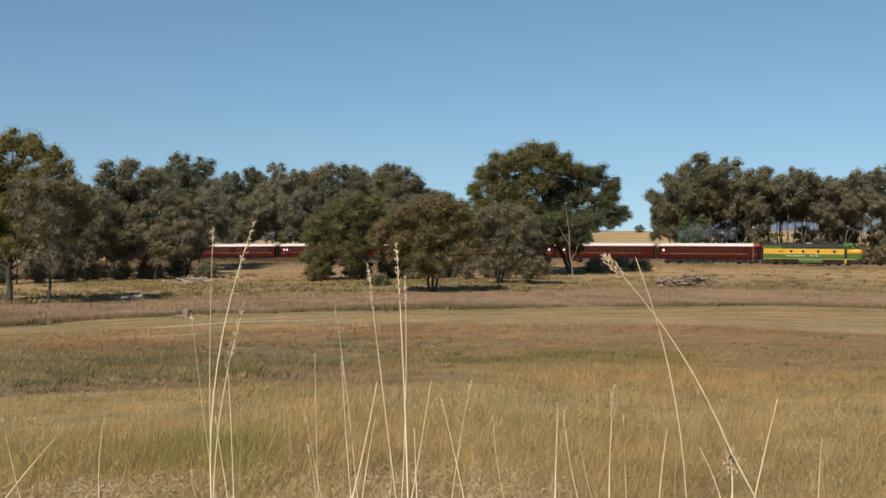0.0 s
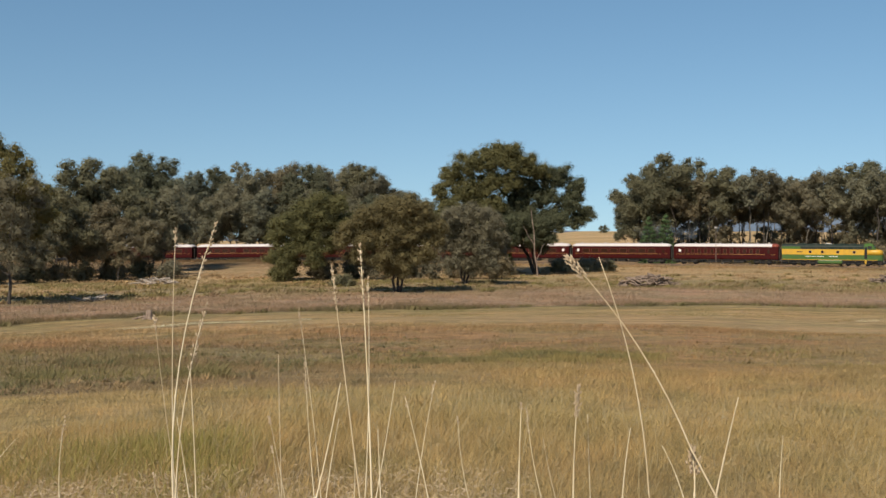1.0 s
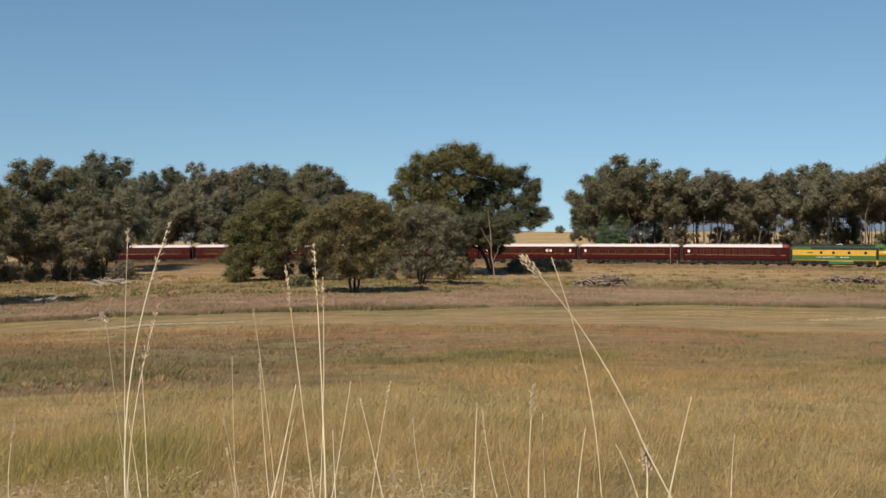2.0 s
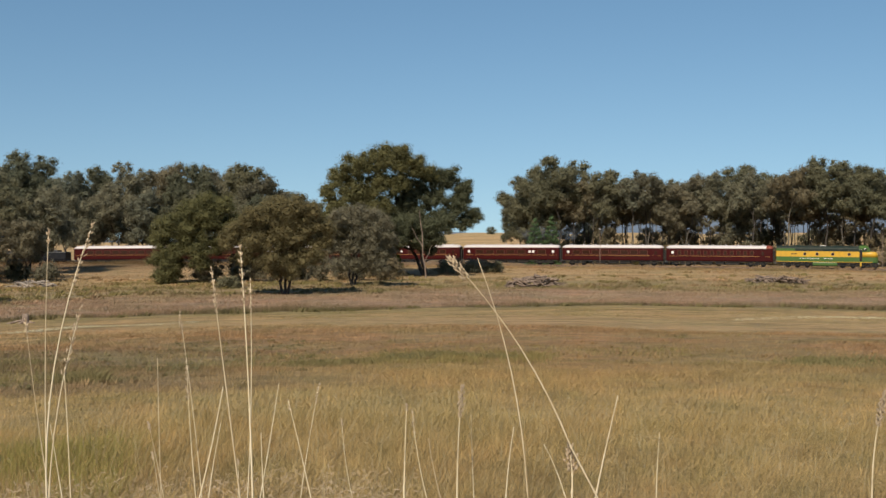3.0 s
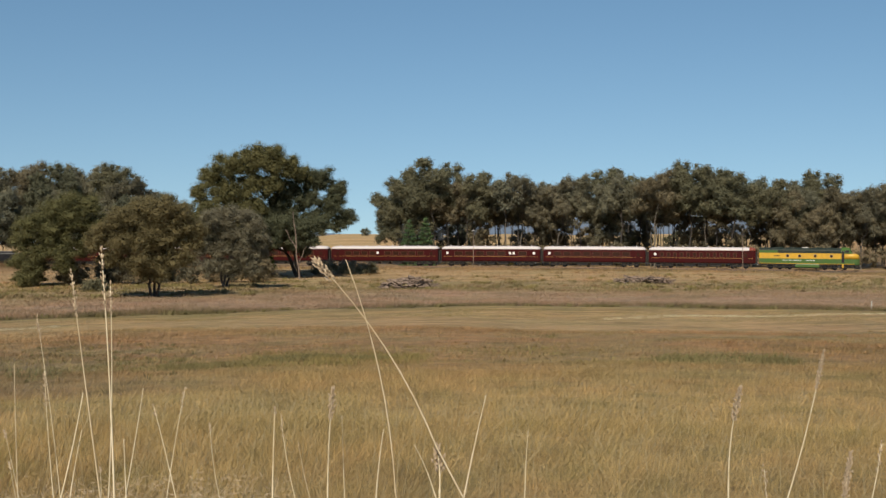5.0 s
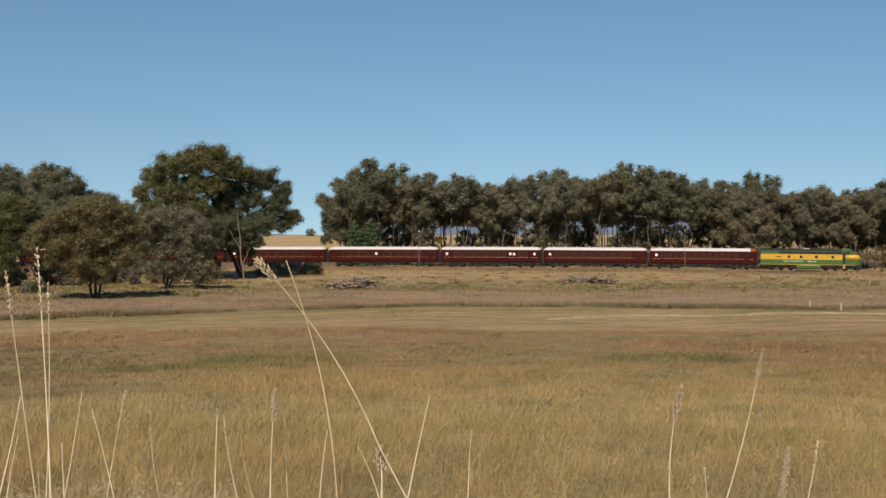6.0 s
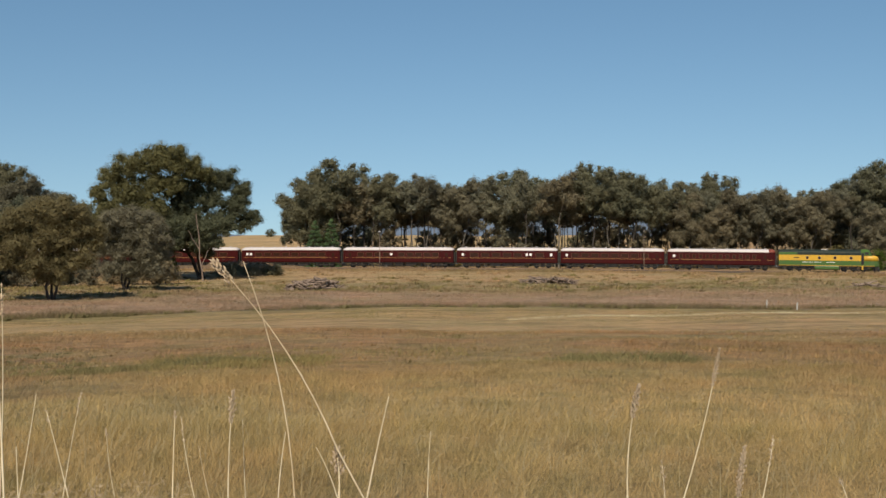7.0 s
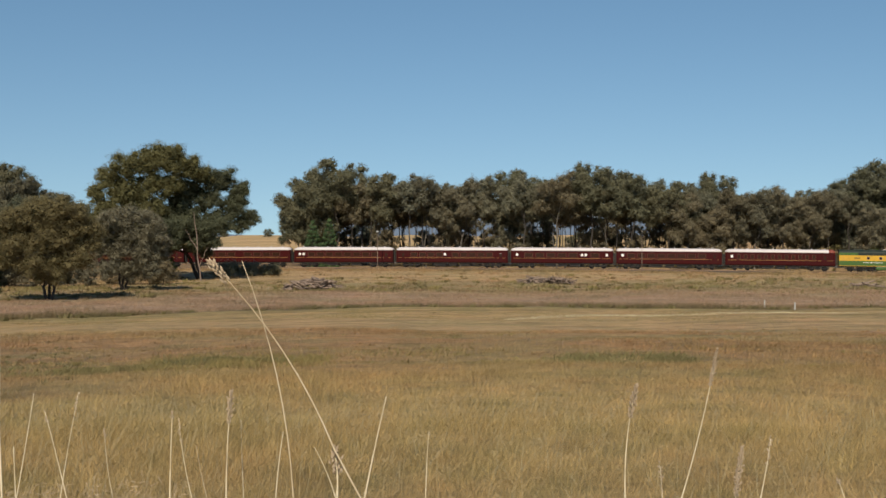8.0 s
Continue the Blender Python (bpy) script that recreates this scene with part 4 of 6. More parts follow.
def carriage(length, label, seed, layout):
    """A clerestory-era bogie carriage, front towards +x. layout: a row of window widths and gaps per side."""
    rng = random.Random(seed)
    car = thing("railway_carriage", label, "railway carriage", group="carriages of the train")
    h = length / 2
    bm = bmesh.new()
    side = [(-1.40, 1.06), (-1.45, 1.2), (-1.46, 3.40), (-1.38, 3.52), (1.38, 3.52), (1.46, 3.40), (1.45, 1.2), (1.40, 1.06)]
    loft(bm, [[(x, y * k, z) for y, z in side] for x, k in ((-h, 0.94), (-h + 0.35, 1.0), (h - 0.35, 1.0), (h, 0.94))])
    part("body", bm, MAROON, car)
    bm = bmesh.new()
    loft(bm, [roof_ring(x, w, 3.5, r) for x, w, r in ((-h + 0.02, 1.30, 0.34), (-h + 0.5, 1.5, 0.57), (-h + 1.6, 1.53, 0.62), (h - 1.6, 1.53, 0.62), (h - 0.5, 1.5, 0.57), (h - 0.02, 1.30, 0.34))])
    roof = part("roof", bm, ROOF_SILVER, car, "pale silver arched roof", smooth=True)
    vent = None
    for i in range(8):
        x = -h + 1.8 + i * (length - 3.6) / 7
        if vent is None:
            bm = bmesh.new()
            rod(bm, (0, 0, -0.05), (0, 0, 0.16), 0.12, 0.12, 10)
            rod(bm, (0, 0, 0.14), (0, 0, 0.22), 0.2, 0.1, 10)
            vent = part("ventilator", bm, ROOF_SILVER, roof)
            vent.matrix_basis = pose(x, -0.35, 4.06)
        else:
            again(vent, roof, pose(x, -0.35 if i % 2 else 0.35, 4.06))
    bm = bmesh.new()
    box(bm, -h + 0.1, h - 0.1, -1.3, 1.3, 0.86, 1.05)
    for x0, x1 in ((-3.4, -1.2), (-0.6, 1.0), (1.6, 3.6)):
        for y in (-1.15, 0.35):
            box(bm, x0, x1, y, y + 0.8, 0.42, 0.88, 0.03)
    for y in (-1.1, 1.1):
        rod(bm, (-4.6, y, 0.86), (-3.0, y, 0.42), 0.04, seg=6)
        rod(bm, (-3.0, y, 0.42), (3.0, y, 0.42), 0.04, seg=6)
        rod(bm, (3.0, y, 0.42), (4.6, y, 0.86), 0.04, seg=6)
    part("underframe", bm, BLACK, car, "black underframe with battery boxes")
    for e in (-1, 1):
        bm = bmesh.new()
        x = e * (h + 0.02)
        box(bm, min(x, x + e * 0.3), max(x, x + e * 0.3), -0.62, 0.62, 1.1, 3.15, 0.04)
        part("gangway", bm, BLACK, car, "black gangway bellows")
        bm = bmesh.new()
        box(bm, min(e * h, e * (h + 0.36)), max(e * h, e * (h + 0.36)), -0.14, 0.14, 0.72, 1.0, 0.03)
        part("coupler", bm, STEEL, car)
        bogie(car, e * (h - 3.0), (-1.2, 1.2), 0.46, 3.5)
    # lining, window band and fittings on both sides
    lines = bmesh.new()
    for sgn in (-1, 1):
        for z, t in ((2.0, 0.055),):
            y = sgn * 1.462
            for x0, x1 in ((-h + 0.5, -h + 2.2), (-h + 2.5, h - 2.5), (h - 2.2, h - 0.5)):
                box(lines, x0, x1, min(y, y + sgn * 0.012), max(y, y + sgn * 0.012), z - t / 2, z + t / 2)
    part("lining", lines, LINING, car, "buff painted lining")
    x = -h + 1.0
    for item in layout:
        kind, w = item
        if kind == "gap":
            x += w
            continue
        for sgn in (-1, 1):
            y = sgn * 1.462
            m = pose(x + w / 2, y, 0)
            if kind == "lamp":
                bm = bmesh.new()
                box(bm, -w / 2, w / 2, -0.012, 0.012, 2.45, 2.95, 0.011)
                o = part("opal_window", bm, OPAL, car, "white opal toilet window")
                o.matrix_basis = m
            elif kind == "door":
                bm = bmesh.new()
                box(bm, -w / 2, w / 2, -0.014, 0.014, 1.12, 3.12, 0.01)
                o = part("door", bm, MAROON, car)
                o.matrix_basis = m
                bm = bmesh.new()
                box(bm, -w * 0.3, w * 0.3, -0.02, 0.02, 2.2, 2.9, 0.01)
                part("pane", bm, COACH_GLASS, o)
            else:
                bm = bmesh.new()
                for z0, z1, a, b in ((2.16, 2.24, -w / 2, w / 2), (3.02, 3.08, -w / 2, w / 2), (2.24, 3.02, -w / 2, -w / 2 + 0.07), (2.24, 3.02, w / 2 - 0.07, w / 2)):
                    box(bm, a, b, -0.03, 0.03, z0, z1)
                o = part("window_frame", bm, CREAM, car, "varnished timber window frame")
                o.matrix_basis = m
                bm = bmesh.new()
                box(bm, -w / 2 + 0.07, w / 2 - 0.07, -0.012, 0.012, 2.24, 3.02)
                part("pane", bm, COACH_GLASS, o)
        x += w
    return car


def spread(spec, length):
    """Fill a side: entries are kind letters; windows share what the fixed ones leave."""
    fixed = {"l": ("lamp", 0.46), ",": ("gap", 0.3), "d": ("door", 0.8), ".": ("gap", 0.45), "_": ("gap", 1.0)}
    room = length - 2.0 - sum(fixed[c][1] for c in spec if c in fixed)
    nw = sum(c in "wW" for c in spec)
    each = room / nw
    out = []
    for c in spec:
        if c in fixed:
            out.append(fixed[c])
        else:
            w = min(each * (0.8 if c == "W" else 0.56), 1.7)
            out += [("gap", (each - w) / 2), ("window", w), ("gap", (each - w) / 2)]
    return out


def locomotive(length):
    """A streamlined diesel with a rounded nose at +x."""
    loco = thing("diesel_locomotive", "green and yellow streamlined diesel locomotive with rounded nose", "locomotive")
    h = length / 2
    back, nose = -h + 0.35, h - 0.45

    def shell(x, w, z0, z1, top, round_=0.35):
        # one ring of the body between two heights
        return [(x, -w, z0), (x, -w, z1), (x, -w + round_, z1 + top), (x, w - round_, z1 + top), (x, w, z1), (x, w, z0)]
    bm = bmesh.new()     # lower green side
    loft(bm, [shell(x, w, 1.10, 2.09, 0.005, 0.05) for x, w in ((back, 1.45), (h - 1.1, 1.45), (h - 0.65, 1.34), (h - 0.35, 1.12), (h - 0.18, 0.82))])
    body = part("lower_body", bm, GREEN, loco, "mid-green lower side")
    bm = bmesh.new()     # yellow band
    loft(bm, [shell(x, w, 2.096, z, 0.005, 0.05) for x, w, z in ((back, 1.455, 3.13), (h - 3.5, 1.455, 3.13))])
    part("yellow_band", bm, YELLOW, loco, "golden yellow side band")
    bm = bmesh.new()     # yellow nose, falling away
    loft(bm, [shell(x, w, 2.096, z, 0.13, 0.4) for x, w, z in ((h - 3.49, 1.45, 3.04), (h - 1.5, 1.45, 3.02), (h - 0.95, 1.40, 2.98), (h - 0.6, 1.27, 2.9), (h - 0.38, 1.1, 2.76), (h - 0.25, 0.92, 2.54), (h - 0.19, 0.78, 2.32))])
    part("nose", bm, YELLOW, loco, "rounded golden yellow nose", smooth=True)
    bm = bmesh.new()     # green upper side
    loft(bm, [shell(x, 1.452, 3.14, 3.62, 0.02, 0.06) for x in (back, back + 3.4)])
    part("upper_panel", bm, GREEN, loco, "mid-green rear upper panel")
    bm = bmesh.new()
    loft(bm, [shell(x, 1.44, 3.14, 3.58, 0.02, 0.06) for x in (back + 3.41, h - 3.5)])
    part("grille_panel", bm, GREEN_DARK, loco, "dark green louvred upper side")
    bm = bmesh.new()
    for k in range(44):
        x = back + 3.6 + k * (length - 9.0) / 44
        for y in (-1.455, 1.455):
            box(bm, x, x + 0.09, y - 0.02, y + 0.02, 3.2, 3.55)
    tagged(part("louvres", bm, GREEN_DARK, loco), kind="stuff")
    bm = bmesh.new()     # roof
    loft(bm, [roof_ring(x, 1.43, 3.61, 0.55) for x in (back, h - 3.5)])
    roof = part("roof", bm, GREEN_DARK, loco, "dark green roof")
    for k, (x, w) in enumerate(((-6.2, 1.6), (-3.6, 1.2), (-1.2, 1.2), (1.2, 1.2), (3.4, 0.9))):
        bm = bmesh.new()
        box(bm, x, x + w, -0.6, 0.6, 4.02, 4.26, 0.05)
        part("roof_hatch", bm, GREEN_DARK if k != 2 else STEEL, roof)
    bm = bmesh.new()     # cab
    sec = [(h - 3.5, 3.14, 4.26), (h - 2.5, 3.14, 4.3), (h - 2.0, 3.14, 4.2)]
    loft(bm, [[(x, -1.45, z0), (x, -1.45, z1 - 0.45), (x, -0.95, z1), (x, 0.95, z1), (x, 1.45, z1 - 0.45), (x, 1.45, z0)] for x, z0, z1 in sec] +
         [[(h - 1.47, -1.40, 3.12), (h - 1.49, -1.38, 3.22), (h - 1.52, -0.9, 3.28), (h - 1.52, 0.9, 3.28), (h - 1.49, 1.38, 3.22), (h - 1.47, 1.40, 3.12)]])
    cab = part("cab", bm, GREEN, loco, "mid-green cab roof")
    for y in (-0.5, 0.5):
        bm = bmesh.new()
        box(bm, -0.02, 0.02, -0.4, 0.4, -0.24, 0.24, 0.015)
        o = part("windscreen", bm, GLASS, cab)
        o.matrix_basis = pose(h - 1.71, y, 3.72, 0, -23, 0)
    for sgn in (-1, 1):
        bm = bmesh.new()
        box(bm, h - 3.42, h - 2.95, sgn * 1.46 - 0.015, sgn * 1.46 + 0.015, 1.4, 3.6, 0.01)
        part("cab_door", bm, GLASS if sgn < 0 else GREEN, loco, "dark cab doorway")
        bm = bmesh.new()
        box(bm, h - 2.85, h - 2.15, sgn * 1.455 - 0.012, sgn * 1.455 + 0.012, 3.3, 3.76, 0.01)
        part("cab_window", bm, GLASS, cab)
        bm = bmesh.new()
        box(bm, h - 3.35, h - 3.05, sgn * 1.4 - 0.12, sgn * 1.4 + 0.12, 0.4, 1.12, 0.02)
        part("step", bm, YELLOW, loco, "yellow cab step")
        for x in (-3.8, -1.6, 1.2, 4.1):
            bm = bmesh.new()
            rod(bm, (x, sgn * 1.44, 2.62), (x, sgn * 1.475, 2.62), 0.3, seg=20)
            port = part("porthole", bm, STEEL, loco)
            bm = bmesh.new()
            rod(bm, (x, sgn * 1.47, 2.62), (x, sgn * 1.485, 2.62), 0.25, seg=20)
            part("pane", bm, COACH_GLASS, port)
        # unreadable lettering as bars
        bm = bmesh.new()
        xs = -4.7
        for w in (0.3, 0.5, 0.25, 0.45, 0.3, 0.55, 0.4, 0.35, 0.0, 0.6, 0.4, 0.5):
            if w:
                box(bm, xs, xs + w - 0.08, sgn * 1.458 - 0.006, sgn * 1.458 + 0.006, 1.72, 1.83)
            xs += w + 0.06 if w else 0.75
        part("lettering", bm, WHITE, loco, "white lettering bars")
        bm = bmesh.new()
        box(bm, -6.3, -5.2, sgn * 1.462 - 0.006, sgn * 1.462 + 0.006, 2.55, 2.7)
        part("number_plate", bm, GREEN_DARK, loco)
        bm = bmesh.new()
        box(bm, back, h - 1.15, sgn * 1.452 - 0.006, sgn * 1.452 + 0.012, 1.105, 1.19)
        part("sill_stripe", bm, YELLOW, loco, "yellow sill stripe")
    bm = bmesh.new()
    box(bm, -h + 0.2, h - 0.9, -1.3, 1.3, 0.8, 1.095)
    box(bm, -2.6, 2.2, -1.3, 1.3, 0.35, 0.79, 0.08)
    part("underframe", bm, BLACK, loco)
    bm = bmesh.new()
    box(bm, -2.4, 2.0, -1.42, 1.42, 0.42, 1.08, 0.1)
    part("fuel_tank", bm, GREEN, loco, "mid-green fuel tank")
    bm = bmesh.new()
    loft(bm, [[(x, -w, 0.2), (x, -w, 1.095), (x, w, 1.095), (x, w, 0.2)] for x, w in ((h - 1.0, 1.3), (h - 0.5, 1.08), (h - 0.16, 0.7))])
    part("pilot", bm, BLACK, loco, "black pilot under the nose")
    for e in (-1, 1):
        bm = bmesh.new()
        box(bm, min(e * (h - 0.6), e * h), max(e * (h - 0.6), e * h), -0.15, 0.15, 0.7, 0.98, 0.03)
        part("coupler", bm, STEEL, loco)
        bogie(loco, e * (h - 4.4) - 0.2, (-1.75, 0, 1.75), 0.5, 4.9)
    for y in (-0.2, 0.2):
        bm = bmesh.new()
        rod(bm, (h - 0.45, y, 2.52), (h - 0.2, y, 2.52), 0.13, seg=14)
        part("headlight", bm, OPAL, loco, "round glass headlight")
    return loco


def tender_engine(length):
    """A black steam engine coupled last, boiler away from the carriages."""
    eng = thing("steam_locomotive", "black steam locomotive coupled tender first behind the carriages", "locomotive")
    h = length / 2
    bm = bmesh.new()
    box(bm, h - 6.6, h - 0.4, -1.35, 1.35, 1.1, 2.75, 0.08)
    ten = part("tender", bm, SOOT, eng, "black tender")
    bm = bmesh.new()
    box(bm, h - 6.4, h - 0.6, -1.37, 1.37, 2.76, 2.86)
    part("handrail", bm, STEEL, ten, "bright steel edge rail")
    bm = bmesh.new()
    box(bm, h - 6.2, h - 2.4, -1.1, 1.1, 2.7, 3.3, 0.25)
    part("coal", bm, SOOT, ten)
    bm = bmesh.new()
    box(bm, h - 9.0, h - 7.0, -1.4, 1.4, 1.2, 3.4, 0.05)
    loft(bm, [roof_ring(x, 1.5, 3.4, 0.42) for x in (h - 9.3, h - 6.8)])
    part("cab", bm, SOOT, eng)
    bm = bmesh.new()
    rod(bm, (-h + 0.9, 0, 2.35), (h - 9.0, 0, 2.35), 0.85, seg=28)
    boiler = part("boiler", bm, SOOT, eng, smooth=False)
    bm = bmesh.new()
    rod(bm, (-h + 1.8, 0, 3.1), (-h + 1.8, 0, 3.9), 0.28, 0.36, 16)
    part("chimney", bm, SOOT, boiler)
    bm = bmesh.new()
    rod(bm, (-h + 4.6, 0, 3.05), (-h + 4.6, 0, 3.7), 0.45, 0.3, 16)
    part("dome", bm, SOOT, boiler)
    bm = bmesh.new()
    for y in (-0.93, 0.93):
        rod(bm, (-h + 1.0, y, 2.75), (h - 9.0, y, 2.75), 0.03, seg=6)
    part("handrail", bm, STEEL, boiler)
    bm = bmesh.new()
    box(bm, -h + 0.3, h - 0.3, -1.2, 1.2, 0.85, 1.15)
    part("underframe", bm, SOOT, eng)
    for x, r in ((h - 1.6, 0.5), (h - 3.4, 0.5), (h - 5.4, 0.5), (h - 8.6, 0.75), (h - 10.4, 0.75), (h - 12.2, 0.75), (-h + 2.6, 0.45), (-h + 1.2, 0.45)):
        ROLLING.append((wheelset(eng, x, r), r))
    return eng


CAR_A = carriage(20.25, "maroon carriage with pale silver roof and buff lining", 1, spread("l.wwwwwwwwwwww_d.", 20.25))
CAR_A["label"] = "maroon carriage with a row of small windows behind the locomotive"
CAR_B = carriage(20.25, "maroon carriage with silver roof and six wide windows", 2, spread("l.WWWWWWWW_d", 20.25))
CAR_C = carriage(20.25, "maroon carriage with silver roof and paired white opal windows", 3, spread("l_WWWWW.l,l.W_l", 20.25))
CAR_D = carriage(22.65, "long maroon dining carriage with pale silver roof", 4, spread("d_WWWWl_WWWWW_d", 22.65))
CAR_E = carriage(20.5, "maroon sleeping carriage with two white opal windows", 5, spread("l,l.WWWWWWWW_d", 20.5))
CAR_F = carriage(21.5, "maroon carriage with silver roof and mixed windows", 6, spread("d.WWWW_.WWWW_", 21.5))
CAR_G = carriage(21.5, "last maroon carriage with bright silver roof", 7, spread("__WWWWWWWW.d", 21.5))
LOCO = locomotive(18.7)
bm = bmesh.new()
loft(bm, [roof_ring(x, w, 3.51, r) for x, w, r in ((10.1 - 1.15, 1.56, 0.66), (10.1 - 0.45, 1.53, 0.62), (10.1 + 0.03, 1.34, 0.38))])
part("roof_end", bm, ROOF_RED, CAR_A, "red-painted roof end", smooth=True)
STEAM = tender_engine(18.0)
# distance from the front of the train to the middle of each vehicle
TRAIN = [(LOCO, 9.35), (CAR_A, 18.7 + 10.46), (CAR_B, 18.7 + 31.39), (CAR_C, 18.7 + 52.31), (CAR_D, 81.5 + 11.66), (CAR_E, 104.8 + 10.6),
         (CAR_F, 126.0 + 11.1), (CAR_G, 148.2 + 11.1), (STEAM, 170.9 + 9.2)]


# ---- loose things in the paddock ----
def branch_mesh(name, rng, length, r0, parent, mat, fork=True):
    v, f = [], []
    pts = bent(Vector((-length / 2, 0, 0)), Vector((length / 2, 0, 0)), rng, 0.07, 5)
    tube(v, f, pts, [r0, r0 * 0.95, r0 * 0.85, r0 * 0.7, r0 * 0.55, r0 * 0.3], 7)
    if fork:
        tube(v, f, bent(pts[3], pts[3] + Vector((length * 0.2, length * 0.12, length * 0.06)), rng, 0.05, 3), [r0 * 0.5, r0 * 0.4, r0 * 0.25, r0 * 0.1], 5)
    f.append(tuple(range(7)))
    return from_arrays(name, [tuple(p) for p in v], f, mat, parent, smooth=True)


def log_pile(label, turn, d, width, high, count, seed, slack=1.0, wood_=None):
    rng = np.random.default_rng(seed)
    pile = thing("log_pile", label, "log pile", pose(*plant(turn, d), 0, 0, -turn))
    src = [branch_mesh("log", rng, L, r, pile, wood_ or DEAD_WOOD) for L, r in ((2.4, 0.13), (1.7, 0.16), (3.0, 0.10), (1.3, 0.2))]
    for i in range(count):
        u = rng.uniform(-1, 1)
        cap = high * math.sqrt(max(0.05, 1 - u * u)) * rng.uniform(0.05, 0.95)
        m = pose(u * width / 2 * 0.85, rng.uniform(-1.3, 1.3) * slack, 0.1 + cap, rng.uniform(-20, 20), rng.uniform(-24, 24), rng.uniform(-60, 60) + (180 if rng.random() < 0.5 else 0))
        if i < 4:
            src[i].matrix_basis = m
        else:
            again(src[i % 4], pile, m)
    return pile


log_pile("heap of weathered grey logs lying in dry grass", 12.4, 152, 8.2, 1.6, 90, 41)
log_pile("long low heap of weathered logs below the embankment", 24.5, 170, 9.6, 1.0, 80, 42)
log_pile("scattered bleached fallen branches beside the copse", -12.9, 165, 6.4, 0.7, 18, 43, 1.0, BLEACHED)
log_pile("few bleached branches lying in the grass", -16.0, 112, 2.6, 0.3, 8, 44, 0.5, BLEACHED)
log_pile("scattered grey sticks in the grass below the trees", 40.2, 170, 5.0, 0.5, 14, 45)

stump = thing("tree_stump", "weathered grey tree stump with broken roots in the paddock", "tree stump", pose(*plant(-13.2, 74)) @ Matrix.Scale(1.0, 4))
rs = np.random.default_rng(8)
v, f = [], []
tube(v, f, [Vector((0, 0, -0.1)), Vector((0.01, 0, 0.12)), Vector((0.0, 0, 0.4)), Vector((0.02, 0, 0.62)), Vector((0.02, 0, 0.66))], [0.33, 0.24, 0.2, 0.19, 0.10], 11)
f.append(tuple(range(4 * 11, 5 * 11)))
for k in range(5):
    a = k * 1.3
    tube(v, f, bent(Vector((0.12 * math.cos(a), 0.12 * math.sin(a), 0.14)), Vector((0.75 * math.cos(a), 0.75 * math.sin(a), -0.05)), rs, 0.05, 3), [0.12, 0.1, 0.07, 0.03], 6)
from_arrays("stump", [tuple(p) for p in v], f, DEAD_WOOD, stump, smooth=True)
branch_mesh("broken_root", rs, 1.1, 0.09, stump, DEAD_WOOD).matrix_basis = pose(-0.55, -0.1, 0.14, 0, -14, 8)


def post(label, turn, d, h, mat, name="fence_post", r=0.06):
    p = thing(name, label, "post", pose(*plant(turn, d)))
    bm = bmesh.new()
    rod(bm, (0, 0, -0.2), (0.02, 0, h), r, r * 0.9, 10)
    part("post", bm, mat, p)
    bm = bmesh.new()
    rod(bm, (0.02, 0, h), (0.02, 0, h + 0.03), r * 1.1, r * 0.6, 10)
    part("cap", bm, mat, p)


post("short white marker post in dry grass", 37.0, 101, 0.68, GALV, "marker_post", 0.07)
post("faded white fence post in dry grass", 35.55, 104, 0.7, GALV)
post("grey weathered fence post in dry grass", -17.85, 86, 0.55, DEAD_WOOD)
post("grey weathered fence post in dry grass", -17.0, 87, 0.45, DEAD_WOOD)


def telegraph_pole(turn, d, h):
    pl = thing("telegraph_pole", "thin weathered telegraph pole with crossarm beside the line", "telegraph pole", pose(*plant(turn, d), 0, 0, -30), "telegraph poles")
    bm = bmesh.new()
    rod(bm, (0, 0, -0.3), (0, 0, h), 0.06, 0.045, 10)
    part("pole", bm, DEAD_WOOD, pl)
    bm = bmesh.new()
    box(bm, -0.05, 0.05, -0.75, 0.75, h - 0.55, h - 0.43, 0.01)
    arm = part("crossarm", bm, BARK, pl)
    for y in (-0.65, -0.3, 0.3, 0.65):
        bm = bmesh.new()
        rod(bm, (0, y, h - 0.44), (0, y, h - 0.32), 0.05, 0.07, 8)
        rod(bm, (0, y, h - 0.32), (0, y, h - 0.24), 0.07, 0.02, 8)
        part("insulator", bm, OPAL, arm, "white insulator")


telegraph_pole(15.8, 219, 8.2)
telegraph_pole(29.5, 214, 8.4)

# young growth between the stems
rng = random.Random(77)
for k in range(20):
    bush(160 + k, "thin brownish young gum among the trunks", rng.uniform(1.2, 1.9), rng.uniform(5.6, 8.4), LEAF_YELLOW if k % 3 == 0 else LEAF_BROWN, 15.2 + 0.72 * k + rng.uniform(-0.3, 0.3), rng.uniform(248, 285), "young growth", "sapling")

# shrubs before the line
bush(81, "low rounded olive bush in the paddock", 2.0, 1.6, LEAF_OLIVE, -3.4, 150)
bush(82, "pale green bush under the large gum", 1.9, 4.0, LEAF_BRIGHT, 5.15, 206)
bush(83, "spreading dark green bush beside the line", 3.2, 2.7, LEAF_DARK, 8.1, 203)
bush(84, "spreading dark green bush beside the line", 3.0, 2.4, LEAF_DARK, 9.3, 205)
bush(85, "spreading olive bush beside the line", 2.6, 2.0, LEAF_OLIVE, 10.3, 206)
bush(87, "leafy olive sapling under the large gum", 2.4, 6.4, LEAF_OLIVE, 4.0, 200)
bush(88, "leafy grey sapling under the large gum", 2.2, 5.6, LEAF_GREY, 4.7, 202)
bush(89, "leafy olive sapling beside the wattles", 2.4, 5.0, LEAF_OLIVE, -2.6, 178)
